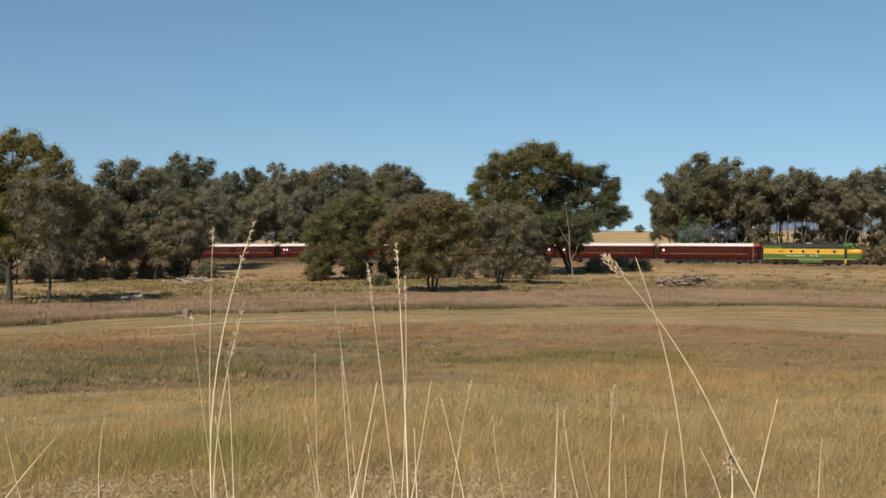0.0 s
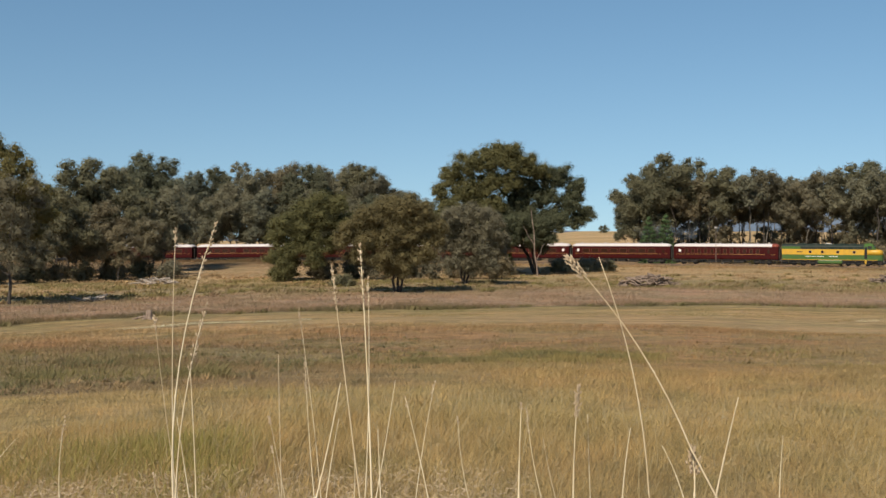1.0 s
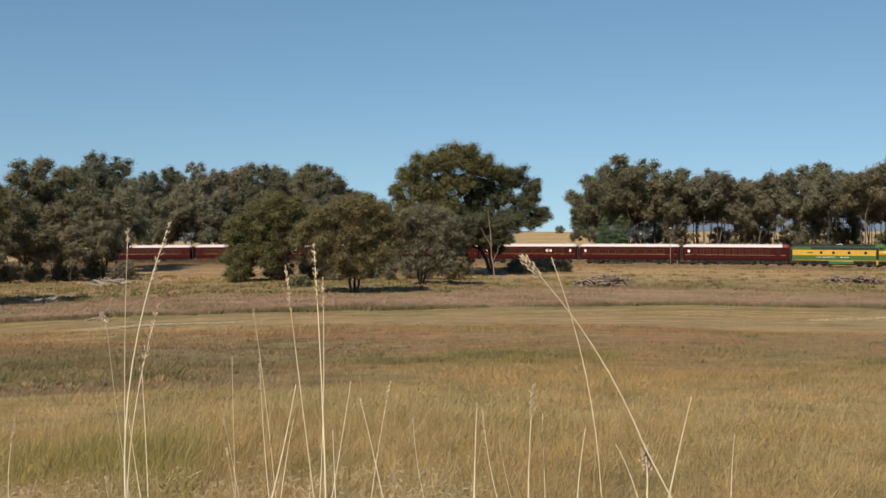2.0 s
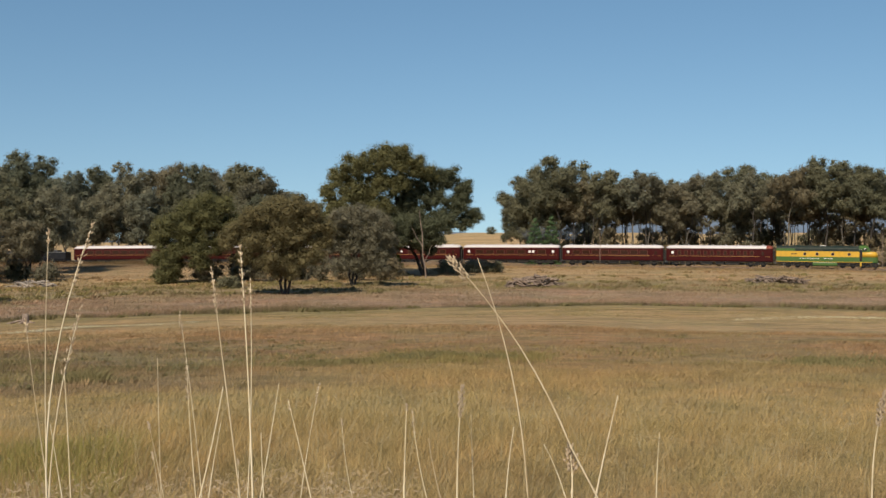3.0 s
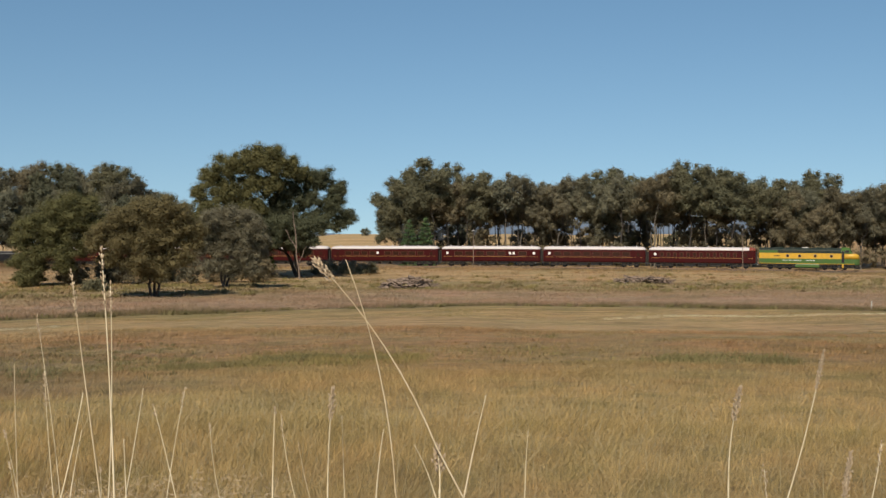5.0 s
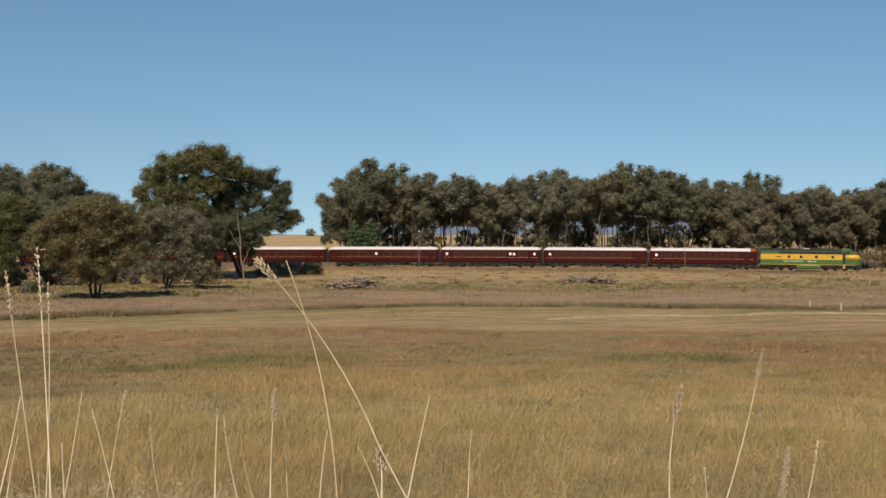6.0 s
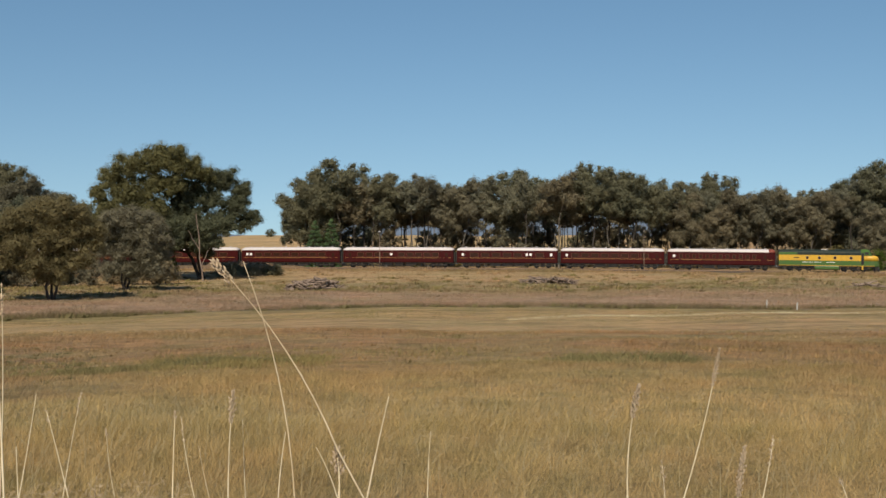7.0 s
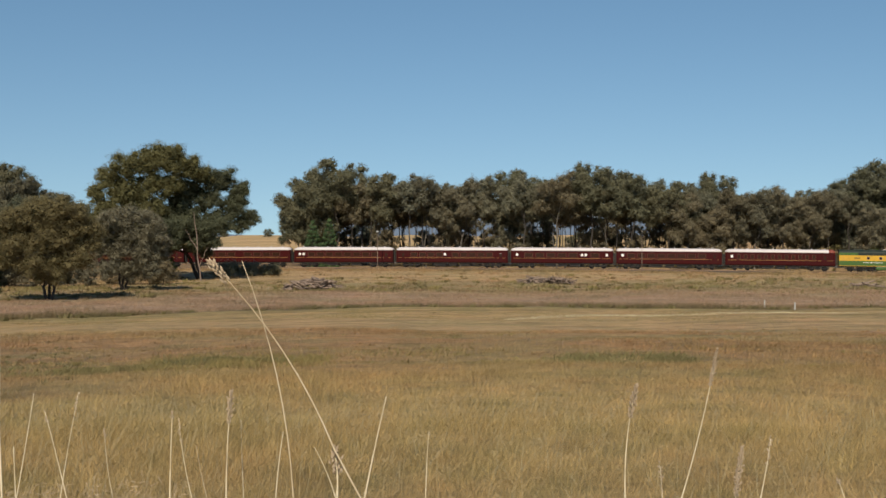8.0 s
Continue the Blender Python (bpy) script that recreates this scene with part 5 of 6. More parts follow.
bush(86, "bright green bush at the foot of the gums", 2.6, 5.6, LEAF_BRIGHT, 40.6, 236)
for k, (tn, d, h) in enumerate(((19.9, 242, 5.2), (21.8, 242, 4.4), (23.2, 241, 5.0), (24.3, 244, 4.2), (28.4, 240, 5.2), (31.5, 240, 4.4), (38.9, 238, 6.0), (36.8, 240, 4.6), (17.6, 243, 3.6))):
    bush(90 + k, "thin yellow-green sapling among the gum trunks", 1.7, h, LEAF_YELLOW, tn, d, "saplings", "sapling")
for k, (tn, d, h, r) in enumerate(((-12.2, 182, 3.2, 2.4), (-13.6, 186, 3.4, 2.6), (-15.0, 184, 3.0, 2.6), (-16.4, 180, 3.2, 2.4), (-17.6, 176, 3.0, 2.4), (-18.9, 172, 3.2, 2.6), (-20.4, 168, 3.0, 2.4), (-22.0, 165, 3.0, 2.4))):
    bush(110 + k, "grey-green undergrowth bush at the copse edge", r, h, LEAF_OLIVE if k % 2 else LEAF_GREY, tn, d, "copse undergrowth")

rng = random.Random(44)
for k in range(12):
    bush(130 + k, "dark brownish undergrowth bush below the wattles", rng.uniform(2.0, 2.7), rng.uniform(3.9, 4.9), LEAF_BROWN if k % 3 else LEAF_GREY, -4.9 + 0.9 * k + rng.uniform(-0.2, 0.2), rng.uniform(172, 184), "wattle undergrowth")

# thin exhaust smoke hanging where the locomotive has passed
DRIFTING = []
rng = np.random.default_rng(15)
for tn, n, r in ((12.7, 60, 2.0), (13.6, 70, 2.1), (14.6, 50, 1.8)):
    x, y = polar(tn, 236)
    puff_ = thing("smoke_puff", "thin bluish exhaust smoke drifting beside the line", "smoke", pose(x, y, EYE + 1.2), "exhaust smoke")
    u = rng.normal(size=(n, 3)) * np.array([r * 0.62, r * 0.6, r * 0.42])
    a_ = rng.normal(size=(n, 3))
    a_ /= np.linalg.norm(a_, axis=1)[:, None]
    b_ = np.cross(a_, rng.normal(size=(n, 3)))
    b_ /= np.linalg.norm(b_, axis=1)[:, None]
    ring_ = [u + 0.75 * (a_ * math.cos(k * math.pi / 4) + b_ * math.sin(k * math.pi / 4)) for k in range(8)]
    from_arrays("wisp", np.stack(ring_, 1).reshape(-1, 3), np.arange(8 * n).reshape(-1, 8), SMOKE, puff_)
    DRIFTING.append((puff_, tn))

# low scrub along the far side of the line
rng = np.random.default_rng(61)
puffs = []
for i in range(420):
    tn, off = rng.uniform(11.5, 46), rng.uniform(11, 30)
    a = radians(tn)
    d0 = next(d for d in np.arange(150, 400, 1.0) if d * (math.sin(a) * TF[0] + math.cos(a) * TF[1]) > TRACK_D + TRACK_BEND * (d * (math.sin(a) * TR[0] + math.cos(a) * TR[1])) ** 2)
    x, y = polar(tn, d0 + off)
    r = rng.uniform(0.7, 1.7)
    puffs.append((x, y, float(ground_z(x, y)) + r * 0.5 + rng.uniform(0, 1) ** 0.6 * 3.4, r))
lv, lf = leaf_cloud(rng, puffs, 6.0, 0.24)
tagged(from_arrays("scrub", lv, lf, LEAF_BROWN), "low brownish scrub along the railway line", "scrub", kind="stuff")


# ---- grass ----
def patch(x, y, seed):
    """Uneven growth, 0 .. 1: soft random spots at three sizes."""
    r = np.random.default_rng(seed)
    out = np.zeros_like(x)
    for cell, k in ((11.0, 0.4), (3.7, 0.35), (1.1, 0.25)):
        g = r.random((256, 256))
        u, v = x / cell, y / cell
        i, j = np.floor(u).astype(int), np.floor(v).astype(int)
        fu, fv = smooth(u - i), smooth(v - j)
        i0, i1, j0, j1 = i % 256, (i + 1) % 256, j % 256, (j + 1) % 256
        out += k * ((g[i0, j0] * (1 - fu) + g[i1, j0] * fu) * (1 - fv) + (g[i0, j1] * (1 - fu) + g[i1, j1] * fu) * fv)
    return np.clip((out - 0.5) * 1.6 + 0.5, 0, 1)


def grass(name, label, count, d0, d1, height, width, seed, lean=0.35, t0=-26.0, t1=46.0, before_line=False, mat=None, drift=0.0, clumped=1.0, swung=False):
    """Single blades, more of them in tufts, as one sheet of growth."""
    r = np.random.default_rng(seed)
    n = int(count * (1.7 if clumped == 1 else 5))
    d = np.sqrt(r.uniform(d0 * d0, d1 * d1, n))
    tn = np.radians(r.uniform(t0, t1, n))
    tuft = r.normal(size=(n, 2)) * 0.05
    d = d + drift * (np.degrees(tn) - t0)
    if swung:
        d = d * np.interp(np.degrees(tn), SWING_TURN, SWING)
    x, y = d * np.sin(tn), d * np.cos(tn)
    p = patch(x, y, 7)
    if clumped == 1:
        keep = r.random(n) < 0.25 + 0.9 * p
    else:      # only in soft-edged patches away from the rim of the zone
        rim = np.minimum((d - d0) / (d1 - d0), (d1 - d) / (d1 - d0)) * 4
        rim = np.minimum(rim, np.minimum((np.degrees(tn) - t0), (t1 - np.degrees(tn))) / (t1 - t0) * 5)
        keep = r.random(n) < np.clip(patch(x, y, 33) * 1.3, 0, 1) ** clumped * smooth(rim)
    if before_line:
        s, f = x * TR[0] + y * TR[1], x * TF[0] + y * TF[1]
        keep &= f < TRACK_D + TRACK_BEND * s * s - 2.6
    x, y, p, d = x[keep][:count], y[keep][:count], p[keep][:count], d[keep][:count]
    n = len(x)
    z = ground_z(x, y) - 0.03
    h = height * (0.35 + 0.75 * p) * r.uniform(0.55, 1.25, n)
    w = width * r.uniform(0.6, 1.3, n)
    a = r.uniform(0, 2 * math.pi, n)
    la = r.uniform(0, 2 * math.pi, n)
    ll = h * lean * r.random(n) * 1.6
    base = np.stack([x, y, z], 1)
    side = np.stack([np.cos(a), np.sin(a), np.zeros(n)], 1) * w[:, None] / 2
    tip = base + np.stack([np.cos(la) * ll + 0.15 * h, np.sin(la) * ll, h], 1)
    V = np.stack([base - side, base + side, tip], 1).reshape(-1, 3)
    ob = from_arrays(name, V, np.arange(3 * n).reshape(-1, 3), mat or BLADES)
    return tagged(ob, label, "grass", kind="stuff")


grass("grass", "tall dry straw grass mixed with green near the viewer", 125000, 4.6, 13, 0.2, 0.0043, 1, 1.2)
grass("grass", "tall dry golden grass on the slope", 140000, 12, 32, 0.18, 0.0085, 2, 1.3, mat=BLADES_MID)
grass("grass", "rusty brown and green grass further down the slope", 90000, 31, 60, 0.2, 0.022, 3, 1.2, mat=BLADES_MID)
grass("grass", "short mown straw grass strip", 60000, 54, 86.5, 0.07, 0.05, 4, 0.9, mat=BLADES_FAR, swung=True)
grass("grass", "dense front edge of the tall mauve-brown grass", 30000, 87.2, 91, 0.5, 0.04, 7, 0.6, mat=BLADES_FAR, swung=True)
grass("grass", "tall mauve-brown seeding grass band", 108000, 90, 138, 0.38, 0.042, 5, 0.9, mat=BLADES_FAR, swung=True)
grass("grass", "rough tussock grass below the railway line", 108000, 134, 262, 0.36, 0.065, 6, 1.0, before_line=True, mat=BLADES_FAR)


def trackside(name, label, count, seed, height, mat):
    """Rank growth on the shoulder of the bed, hiding the foot of the rails."""
    r = np.random.default_rng(seed)
    s = r.uniform(-215, 150, count)
    off = 2.3 + 4.5 * r.random(count) ** 1.6
    f = TRACK_D + TRACK_BEND * s * s - off
    x, y = s * TR[0] + f * TF[0], s * TR[1] + f * TF[1]
    z = np.maximum(ground_z(x, y), rail_z(s) - 0.75) - 0.05
    h = height * (0.3 + 1.0 * patch(x, y, 71)) * r.uniform(0.6, 1.2, count)
    a, la = r.uniform(0, 2 * math.pi, count), r.uniform(0, 2 * math.pi, count)
    side = np.stack([np.cos(a), np.sin(a), np.zeros(count)], 1) * 0.045
    base = np.stack([x, y, z], 1)
    tip = base + np.stack([np.cos(la) * h * 0.4, np.sin(la) * h * 0.4, h], 1)
    V = np.stack([base - side, base + side, tip], 1).reshape(-1, 3)
    return tagged(from_arrays(name, V, np.arange(3 * count).reshape(-1, 3), mat), label, "grass", kind="stuff")


trackside("trackside_grass", "rank dry grass along the railway line", 42000, 72, 0.8, BLADES_FAR)


def tussocks(name, label, count, d0, d1, height, seed, mat, t0=-26.0, t1=46.0, wide=1.0, k=26):
    """Clumps of coarse grass, each a fan of blades round a rounded heart."""
    r = np.random.default_rng(seed)
    n = count * 3
    d, tn = r.uniform(d0, d1, n), np.radians(r.uniform(t0, t1, n))
    d = d * np.interp(np.degrees(tn), SWING_TURN, SWING)
    x, y = d * np.sin(tn), d * np.cos(tn)
    s, f = x * TR[0] + y * TR[1], x * TF[0] + y * TF[1]
    keep = (f < TRACK_D + TRACK_BEND * s * s - 3.4) & (r.random(n) < patch(x, y, 51) ** 1.5 * 1.3)
    x, y = x[keep][:count], y[keep][:count]
    c = np.repeat(np.stack([x, y, ground_z(x, y) - 0.04], 1), k, axis=0)
    m = len(c)
    size = np.repeat(r.uniform(0.5, 1.25, len(x)), k)
    reach = size * wide
    a = r.uniform(0, 2 * math.pi, m)
    out = np.stack([np.cos(a), np.sin(a), np.zeros(m)], 1)
    rad = (reach * r.uniform(0.05, 0.62, m))[:, None]
    h = height * size * r.uniform(0.6, 1.15, m) * (1.1 - 0.6 * rad[:, 0] / reach)
    base = c + out * rad
    side = np.stack([-np.sin(a), np.cos(a), np.zeros(m)], 1) * (0.07 * reach)[:, None]
    tip = base + out * (h * r.uniform(0.1, 0.9, m))[:, None] + np.array([0.1 * wide, 0, 0]) + np.stack([np.zeros(m), np.zeros(m), h], 1)
    V = np.stack([base - side, base + side, tip], 1).reshape(-1, 3)
    return tagged(from_arrays(name, V, np.arange(3 * m).reshape(-1, 3), mat), label, "grass", kind="stuff")


tussocks("tussock_grass", "pale straw tussocks scattered below the railway line", 900, 130, 215, 0.42, 81, BLADES_MID, wide=1.7)
tussocks("tussock_grass", "olive tussocks scattered below the railway line", 480, 134, 185, 0.4, 82, WEED_BLADES, wide=1.7)
tussocks("tussock_grass", "dark green weeds among the grass below the line", 260, 130, 168, 0.5, 83, DARK_WEED)
tussocks("tussock_grass", "dark green weeds along the edge of the mown strip", 150, 86.2, 88.5, 0.35, 84, DARK_WEED)
tussocks("tussock_grass", "straw-coloured tufts in the weedy hollow", 520, 23, 50, 0.14, 85, BLADES, -26, 2, 0.3, 20)
tussocks("tussock_grass", "dull green tufts in the weedy hollow", 260, 23, 48, 0.14, 86, DARK_WEED, -26, 2, 0.28, 20)
tussocks("tussock_grass", "rust-brown tufts on the slope", 260, 28, 58, 0.15, 87, BLADES, -4, 46, 0.32, 18)
tussocks("tussock_grass", "dull green tufts on the slope", 130, 26, 56, 0.14, 88, WEED_BLADES, -4, 46, 0.3, 18)


def thatch(name, label, count, d0, d1, length, width, seed, mat, t0=-26.0, t1=46.0):
    """Dead bent straws lying every way over the sward."""
    r = np.random.default_rng(seed)
    d, tn = np.sqrt(r.uniform(d0 * d0, d1 * d1, count * 2)), np.radians(r.uniform(t0, t1, count * 2))
    x, y = d * np.sin(tn), d * np.cos(tn)
    keep = r.random(count * 2) < patch(x, y, 52) ** 2 * 1.4
    x, y = x[keep][:count], y[keep][:count]
    n = len(x)
    a, ln = r.uniform(0, 2 * math.pi, n), length * r.uniform(0.5, 1.4, n)
    way = np.stack([np.cos(a), np.sin(a), np.zeros(n)], 1)
    low = np.stack([x, y, ground_z(x, y) + r.uniform(0.02, 0.13, n)], 1)
    up = np.array([0, 0, 1.0])
    rise = (ln * r.uniform(0.1, 0.55, n))[:, None]
    mid = low + way * (ln * 0.45)[:, None] + up * rise
    end = low + way * (ln * r.uniform(0.7, 1.0, n))[:, None] + up * rise * r.uniform(0.1, 1.3, (n, 1))
    w = np.stack([np.zeros(n), np.zeros(n), np.full(n, width)], 1) * r.uniform(0.6, 1.3, (n, 1)) + way[:, [1, 0, 2]] * np.array([-1, 1, 0]) * width
    V = np.stack([low - w, low + w, mid, mid - w, mid + w, end], 1).reshape(-1, 3)
    return tagged(from_arrays(name, V, np.arange(len(V)).reshape(-1, 3), mat), label, "grass", kind="stuff")


thatch("dead_grass", "tangled dead straw lying over the grass", 1800, 4.8, 9.0, 0.15, 0.0009, 91, HAY)
thatch("dead_grass", "tangled dead straw on the trodden slope", 2500, 9, 18, 0.2, 0.0016, 92, HAY)
thatch("dead_grass", "tangled brown dead grass near the viewer", 5000, 4.8, 8.2, 0.16, 0.0014, 93, SEED, -26, 6)

grass("hay_windrow", "pale row of cut hay lying across the paddock", 4200, 74.0, 76.2, 0.15, 0.05, 11, 2.0, 22.5, 46.0, mat=HAY_PALE, drift=0.9)
grass("hay_windrow", "thin pale row of cut hay across the paddock", 2600, 70.0, 72.0, 0.12, 0.05, 12, 2.0, -15.0, -5.0, mat=HAY_PALE, swung=True)
grass("hay_windrow", "thin pale row of flattened straw on the slope", 1800, 17.6, 18.3, 0.1, 0.01, 13, 2.0, -26.0, -11.5, mat=HAY)
grass("cut_straw", "scattered cut straw on the mown strip", 14000, 53, 78, 0.07, 0.055, 15, 2.5, mat=HAY, swung=True, clumped=2.0)
grass("seeding_grass", "thin dry seeding grass standing above the sward", 4200, 5, 15, 0.44, 0.005, 14, 0.6, mat=HAY)
for k, (t0, t1, d0, d1, n, h, w) in enumerate(((-26, -9, 21, 42, 5000, 0.26, 0.02), (-9, 3, 27, 37, 7000, 0.28, 0.026), (3, 14, 27, 40, 7500, 0.28, 0.028), (12, 21, 34, 44, 1400, 0.28, 0.03),
                                               (24, 32, 28, 35, 1500, 0.28, 0.028), (-26, -7, 6.4, 11.5, 7000, 0.26, 0.008), (-26, 46, 70, 90, 12000, 0.12, 0.06), (4, 46, 138, 170, 5500, 0.36, 0.10), (-12, 4, 146, 180, 7000, 0.4, 0.11), (-19.5, -13.5, 146, 168, 2600, 0.4, 0.08))):
    grass("green_grass", "patch of green grass among the dry growth", n, d0, d1, h, w, 20 + k, 0.9, t0, t1, mat=FRESH_BLADES if d1 < 15 else WEED_BLADES, clumped=2.5)

for k, (tn, d, n, h) in enumerate(((-10.6, 24, 900, 0.4), (-9.0, 28, 600, 0.35), (-6.2, 27, 500, 0.3), (-16.0, 30, 700, 0.35), (-13.0, 33, 600, 0.35), (-18.5, 26, 700, 0.35), (-3.0, 33, 500, 0.3), (8.0, 34, 1600, 0.36), (6.0, 32, 1300, 0.34), (10.2, 33, 1200, 0.34), (3.6, 30, 1200, 0.34), (1.0, 29, 900, 0.34),
                                   (5.5, 38, 500, 0.3), (19.0, 52, 400, 0.35), (31.0, 31, 900, 0.35), (26.5, 33, 600, 0.32), (-20.0, 22, 500, 0.3))):
    grass("weed_clump", "clump of dark green weeds in dry grass", n, d - 1.8, d + 1.8, h * 0.8, 0.024, 60 + k, 1.2, tn - 1.5, tn + 1.5, mat=DARK_WEED, clumped=2.0)

# ---- tall seeding stalks close to the viewer ----
def seed_head(rng, base, tip, width, loose):
    """Many husks round the top of a stalk."""
    axis = tip - base
    length = axis.length
    d = axis.normalized()
    u = d.orthogonal().normalized()
    w = d.cross(u)
    n = max(10, int(length * (900 if not loose else 300)))
    v, f = [], []
    for i in range(n):
        t = (i + rng.uniform(0, 1)) / n
        if loose and math.sin(t * 40) < -0.3:
            continue
        a = i * 2.4 + rng.uniform(-0.4, 0.4)
        out = (u * math.cos(a) + w * math.sin(a))
        knot = 0.75 + 0.35 * math.sin(t * length * 420)
        r = width * (0.35 + 0.75 * math.sin(math.pi * min(1, t * 0.9 + 0.1))) * (0.55 if loose else 0.6) * knot
        c = base + axis * t + out * r * rng.uniform(0.4, 1.0)
        g = (d * 1.0 + out * rng.uniform(0.2, 0.8)).normalized()
        L, R = (rng.uniform(0.004, 0.007), rng.uniform(0.0017, 0.003)) if loose else (rng.uniform(0.004, 0.007), rng.uniform(0.0018, 0.0031))
        p, q = g.orthogonal().normalized() * R, g.cross(g.orthogonal()).normalized() * R
        k = len(v)
        v += [c - g * L, c + p, c + q, c - p, c - q, c + g * L]
        f += [(k, k + 2, k + 1), (k, k + 3, k + 2), (k, k + 4, k + 3), (k, k + 1, k + 4), (k + 5, k + 1, k + 2), (k + 5, k + 2, k + 3), (k + 5, k + 3, k + 4), (k + 5, k + 4, k + 1)]
    return v, f


SWAYING = []


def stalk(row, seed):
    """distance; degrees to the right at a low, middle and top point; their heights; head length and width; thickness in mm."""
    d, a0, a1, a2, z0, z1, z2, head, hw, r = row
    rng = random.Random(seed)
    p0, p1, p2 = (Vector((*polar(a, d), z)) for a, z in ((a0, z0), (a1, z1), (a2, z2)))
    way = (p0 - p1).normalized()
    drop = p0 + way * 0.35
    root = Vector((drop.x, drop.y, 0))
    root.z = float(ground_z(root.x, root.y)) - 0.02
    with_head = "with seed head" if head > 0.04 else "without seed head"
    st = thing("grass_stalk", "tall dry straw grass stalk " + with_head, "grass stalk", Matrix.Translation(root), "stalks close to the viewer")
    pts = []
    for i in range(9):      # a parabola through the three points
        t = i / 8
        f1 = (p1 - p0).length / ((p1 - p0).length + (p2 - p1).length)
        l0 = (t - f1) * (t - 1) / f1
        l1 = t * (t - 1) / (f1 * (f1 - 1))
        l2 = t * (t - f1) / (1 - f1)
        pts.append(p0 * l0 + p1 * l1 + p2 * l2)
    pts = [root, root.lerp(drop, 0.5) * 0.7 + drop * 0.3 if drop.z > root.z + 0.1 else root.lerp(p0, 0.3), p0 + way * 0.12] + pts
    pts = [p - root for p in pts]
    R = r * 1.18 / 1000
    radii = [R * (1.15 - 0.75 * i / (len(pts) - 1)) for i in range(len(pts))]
    v, f = [], []
    tube(v, f, pts, radii, 6)
    f.append(tuple(range(len(v) - 6, len(v))))
    # nodes on the stem
    for i in (3, 6):
        k = len(v)
        g = (pts[i + 1] - pts[i]).normalized() * 0.004
        tube(v, f, [pts[i] - g, pts[i], pts[i] + g], [radii[i], radii[i] * 1.5, radii[i]], 6)
    from_arrays("stem", [tuple(p) for p in v], f, STRAW, st, smooth=True)
    if head:
        g = (pts[-1] - pts[-3]).normalized()
        along = pts[-1] - g * head * 0.85
        hv_, hf_ = seed_head(rng, along, pts[-1] + g * head * 0.12, hw, hw < 0.0145)
        if hf_:
            from_arrays("seed_head", [tuple(p) for p in hv_], hf_, SEED, st, "pale brown seed head" if hw > 0.012 else "")
    SWAYING.append((st, rng.uniform(0, 6.28), rng.uniform(0.25, 0.6)))


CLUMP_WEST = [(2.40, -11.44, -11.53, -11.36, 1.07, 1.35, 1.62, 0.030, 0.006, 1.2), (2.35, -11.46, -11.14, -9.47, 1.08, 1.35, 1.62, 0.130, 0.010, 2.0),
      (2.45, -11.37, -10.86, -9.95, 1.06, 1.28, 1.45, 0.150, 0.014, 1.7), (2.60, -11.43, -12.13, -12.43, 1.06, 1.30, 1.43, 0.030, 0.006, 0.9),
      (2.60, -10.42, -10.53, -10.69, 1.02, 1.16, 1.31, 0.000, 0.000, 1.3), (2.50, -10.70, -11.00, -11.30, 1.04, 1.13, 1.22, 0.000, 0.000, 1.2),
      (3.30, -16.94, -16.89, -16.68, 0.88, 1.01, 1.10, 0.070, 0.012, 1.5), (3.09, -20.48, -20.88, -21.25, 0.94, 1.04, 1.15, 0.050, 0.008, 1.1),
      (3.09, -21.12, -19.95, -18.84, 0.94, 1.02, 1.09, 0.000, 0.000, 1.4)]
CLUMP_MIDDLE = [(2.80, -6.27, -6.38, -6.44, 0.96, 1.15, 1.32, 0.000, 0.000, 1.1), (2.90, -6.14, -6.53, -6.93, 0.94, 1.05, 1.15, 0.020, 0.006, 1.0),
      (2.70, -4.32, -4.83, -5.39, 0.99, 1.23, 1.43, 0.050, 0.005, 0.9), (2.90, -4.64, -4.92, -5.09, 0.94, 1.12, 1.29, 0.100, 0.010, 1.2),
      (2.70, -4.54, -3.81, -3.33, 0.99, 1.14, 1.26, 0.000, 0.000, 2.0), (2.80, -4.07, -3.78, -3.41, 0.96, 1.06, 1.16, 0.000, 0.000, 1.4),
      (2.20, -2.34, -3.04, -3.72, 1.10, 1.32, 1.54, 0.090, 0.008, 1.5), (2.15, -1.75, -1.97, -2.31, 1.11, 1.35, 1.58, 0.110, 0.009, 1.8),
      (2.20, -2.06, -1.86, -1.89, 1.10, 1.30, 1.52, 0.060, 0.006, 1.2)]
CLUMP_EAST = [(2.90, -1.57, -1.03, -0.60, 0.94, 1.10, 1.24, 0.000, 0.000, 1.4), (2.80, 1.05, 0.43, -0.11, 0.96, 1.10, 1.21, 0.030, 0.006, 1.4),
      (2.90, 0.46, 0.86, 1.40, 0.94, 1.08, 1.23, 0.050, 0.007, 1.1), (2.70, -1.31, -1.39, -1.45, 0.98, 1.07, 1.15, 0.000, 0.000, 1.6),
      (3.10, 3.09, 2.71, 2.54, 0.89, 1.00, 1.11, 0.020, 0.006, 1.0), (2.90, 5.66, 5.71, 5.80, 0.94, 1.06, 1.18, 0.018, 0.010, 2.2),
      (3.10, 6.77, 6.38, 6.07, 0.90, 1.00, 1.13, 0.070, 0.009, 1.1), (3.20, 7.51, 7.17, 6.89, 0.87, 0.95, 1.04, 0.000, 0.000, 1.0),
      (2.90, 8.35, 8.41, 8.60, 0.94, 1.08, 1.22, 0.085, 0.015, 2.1)]
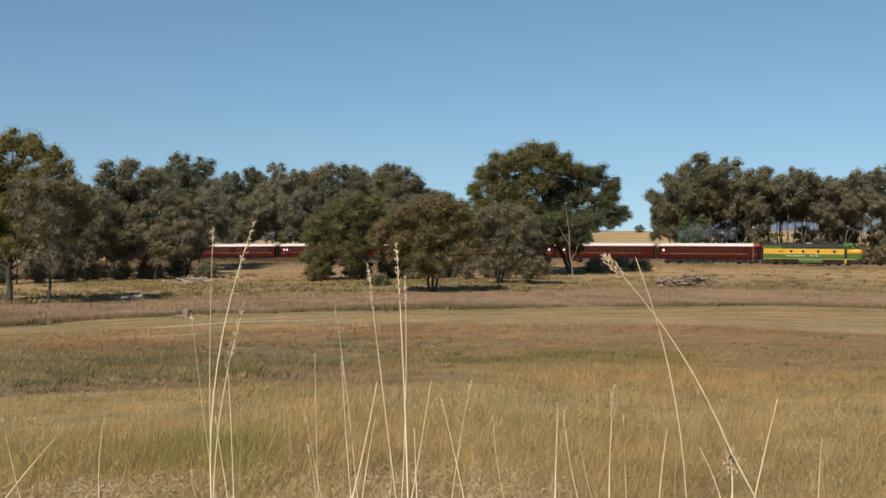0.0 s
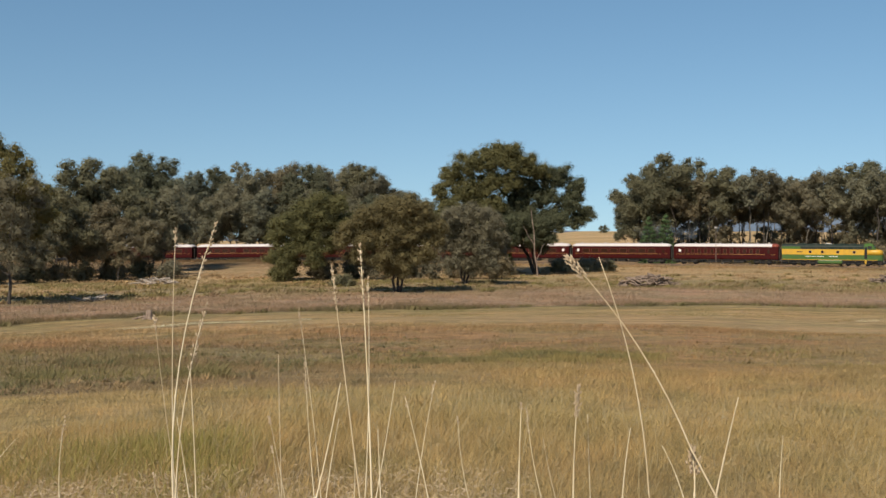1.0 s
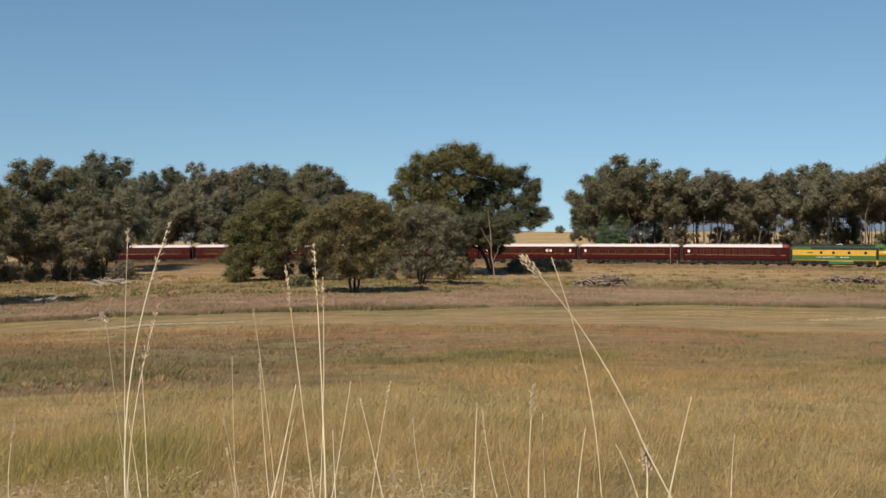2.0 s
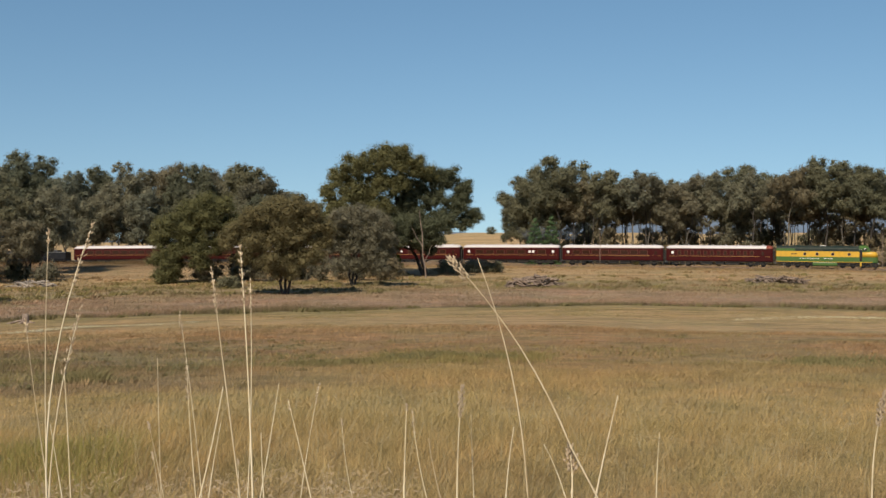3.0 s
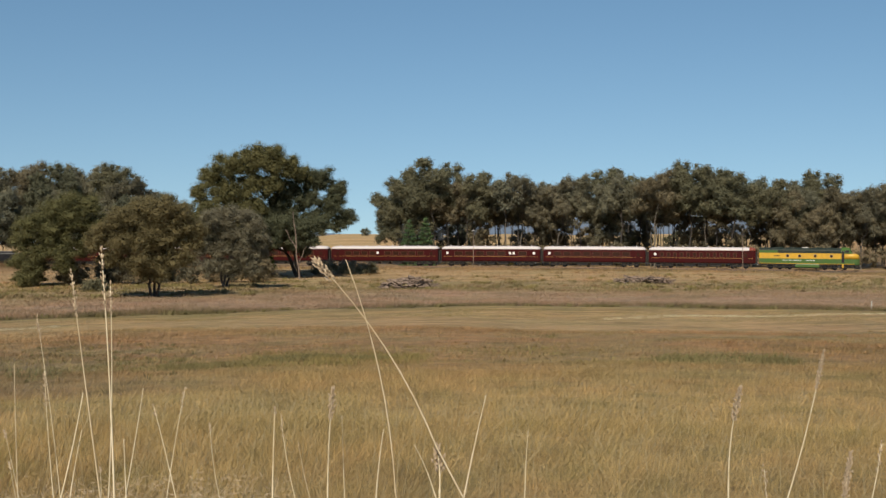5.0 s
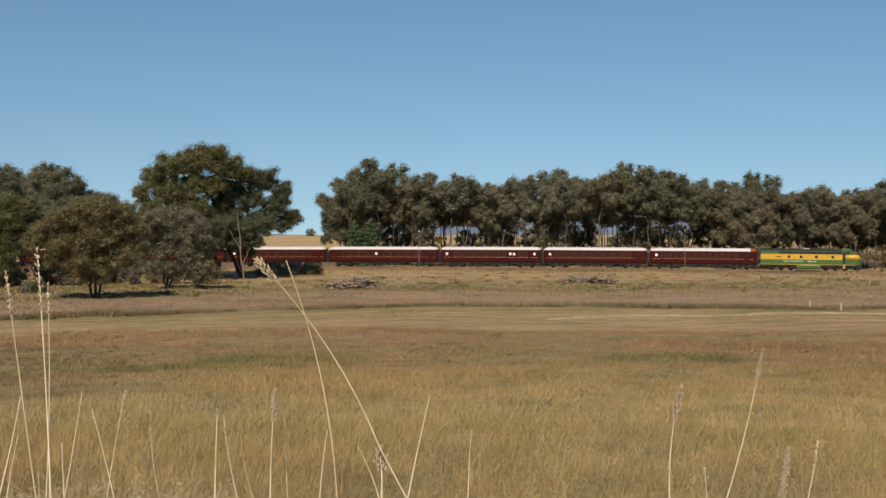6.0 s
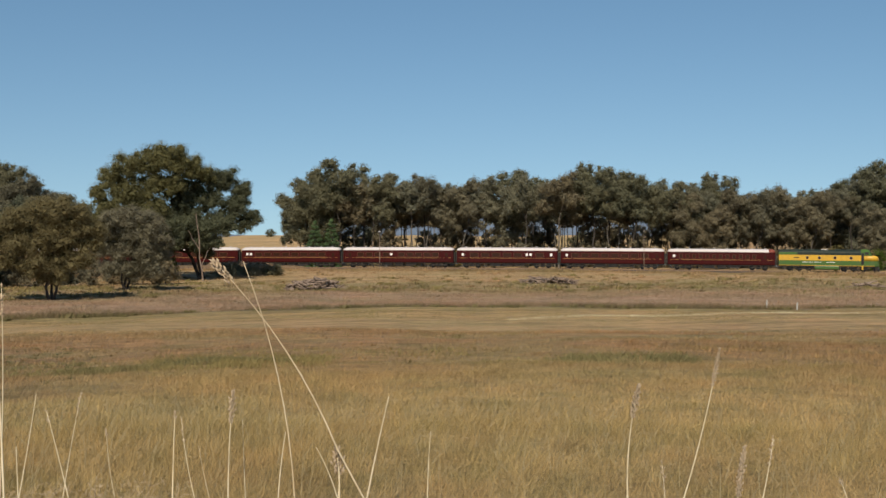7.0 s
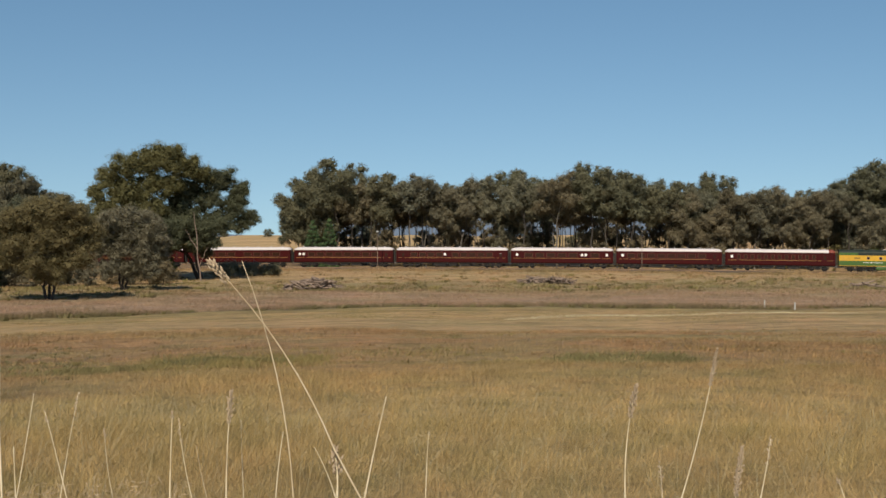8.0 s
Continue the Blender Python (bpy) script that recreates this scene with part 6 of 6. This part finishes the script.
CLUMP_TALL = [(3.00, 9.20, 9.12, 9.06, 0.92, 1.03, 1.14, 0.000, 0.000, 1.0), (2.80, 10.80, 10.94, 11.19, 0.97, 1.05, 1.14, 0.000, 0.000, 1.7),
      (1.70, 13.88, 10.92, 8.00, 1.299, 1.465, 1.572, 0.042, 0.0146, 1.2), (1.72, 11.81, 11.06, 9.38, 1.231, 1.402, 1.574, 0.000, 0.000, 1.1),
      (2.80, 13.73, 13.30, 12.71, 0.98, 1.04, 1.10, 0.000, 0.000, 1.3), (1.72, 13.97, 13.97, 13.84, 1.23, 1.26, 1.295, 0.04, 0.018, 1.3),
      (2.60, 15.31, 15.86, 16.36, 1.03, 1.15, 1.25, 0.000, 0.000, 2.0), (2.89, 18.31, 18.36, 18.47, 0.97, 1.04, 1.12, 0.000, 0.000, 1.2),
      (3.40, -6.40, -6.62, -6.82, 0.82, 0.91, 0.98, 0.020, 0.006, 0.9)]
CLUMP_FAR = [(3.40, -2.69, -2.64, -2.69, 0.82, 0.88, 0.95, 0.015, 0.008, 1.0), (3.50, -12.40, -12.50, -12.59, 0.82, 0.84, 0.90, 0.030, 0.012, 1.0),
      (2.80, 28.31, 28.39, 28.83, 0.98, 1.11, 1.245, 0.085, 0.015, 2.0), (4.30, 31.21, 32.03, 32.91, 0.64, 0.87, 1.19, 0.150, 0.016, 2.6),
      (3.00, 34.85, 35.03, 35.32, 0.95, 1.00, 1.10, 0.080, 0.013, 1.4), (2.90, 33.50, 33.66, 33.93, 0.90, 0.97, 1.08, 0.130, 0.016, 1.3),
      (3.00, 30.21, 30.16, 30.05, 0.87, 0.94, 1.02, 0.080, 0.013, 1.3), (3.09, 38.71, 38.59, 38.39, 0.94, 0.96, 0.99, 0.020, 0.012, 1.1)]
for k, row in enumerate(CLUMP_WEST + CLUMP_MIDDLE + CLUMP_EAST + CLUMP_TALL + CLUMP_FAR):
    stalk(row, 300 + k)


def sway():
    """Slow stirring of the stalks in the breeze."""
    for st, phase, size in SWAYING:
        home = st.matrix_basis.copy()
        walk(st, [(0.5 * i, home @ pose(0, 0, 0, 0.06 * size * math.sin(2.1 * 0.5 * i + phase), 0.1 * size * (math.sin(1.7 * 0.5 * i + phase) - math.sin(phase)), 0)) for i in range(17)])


def motions():
    step = 0.25
    for vehicle, back in TRAIN:
        rows = []
        for i in range(33):
            t = i * step
            s = speed_path(t) - back
            a, b = track_point(s - 6), track_point(s + 6)
            mid = (a + b) / 2
            d = b - a
            rows.append((t, Matrix.Translation(mid) @ pose(0, 0, 0, 0, -math.degrees(math.atan2(d.z, math.hypot(d.x, d.y))), math.degrees(math.atan2(d.y, d.x)))))
        walk(vehicle, rows)
    for wheel, r in ROLLING:
        rows = []
        x, z = wheel.location.x, wheel.location.z
        for i in range(8 * FPS + 1):
            t = i / FPS
            rows.append((t, pose(x, 0, z, 0, math.degrees((speed_path(t) - speed_path(0)) / r) % 360, 0)))
        walk(wheel, rows)
    for puff_, tn in DRIFTING:      # the smoke spreads back among the trees
        rows = []
        for i in range(9):
            x, y = polar(tn - 0.12 * i, 236 + 5.5 * i)
            rows.append((1.0 * i, pose(x, y, EYE + 1.2 + 0.1 * i)))
        walk(puff_, rows)
    sway()


motions()
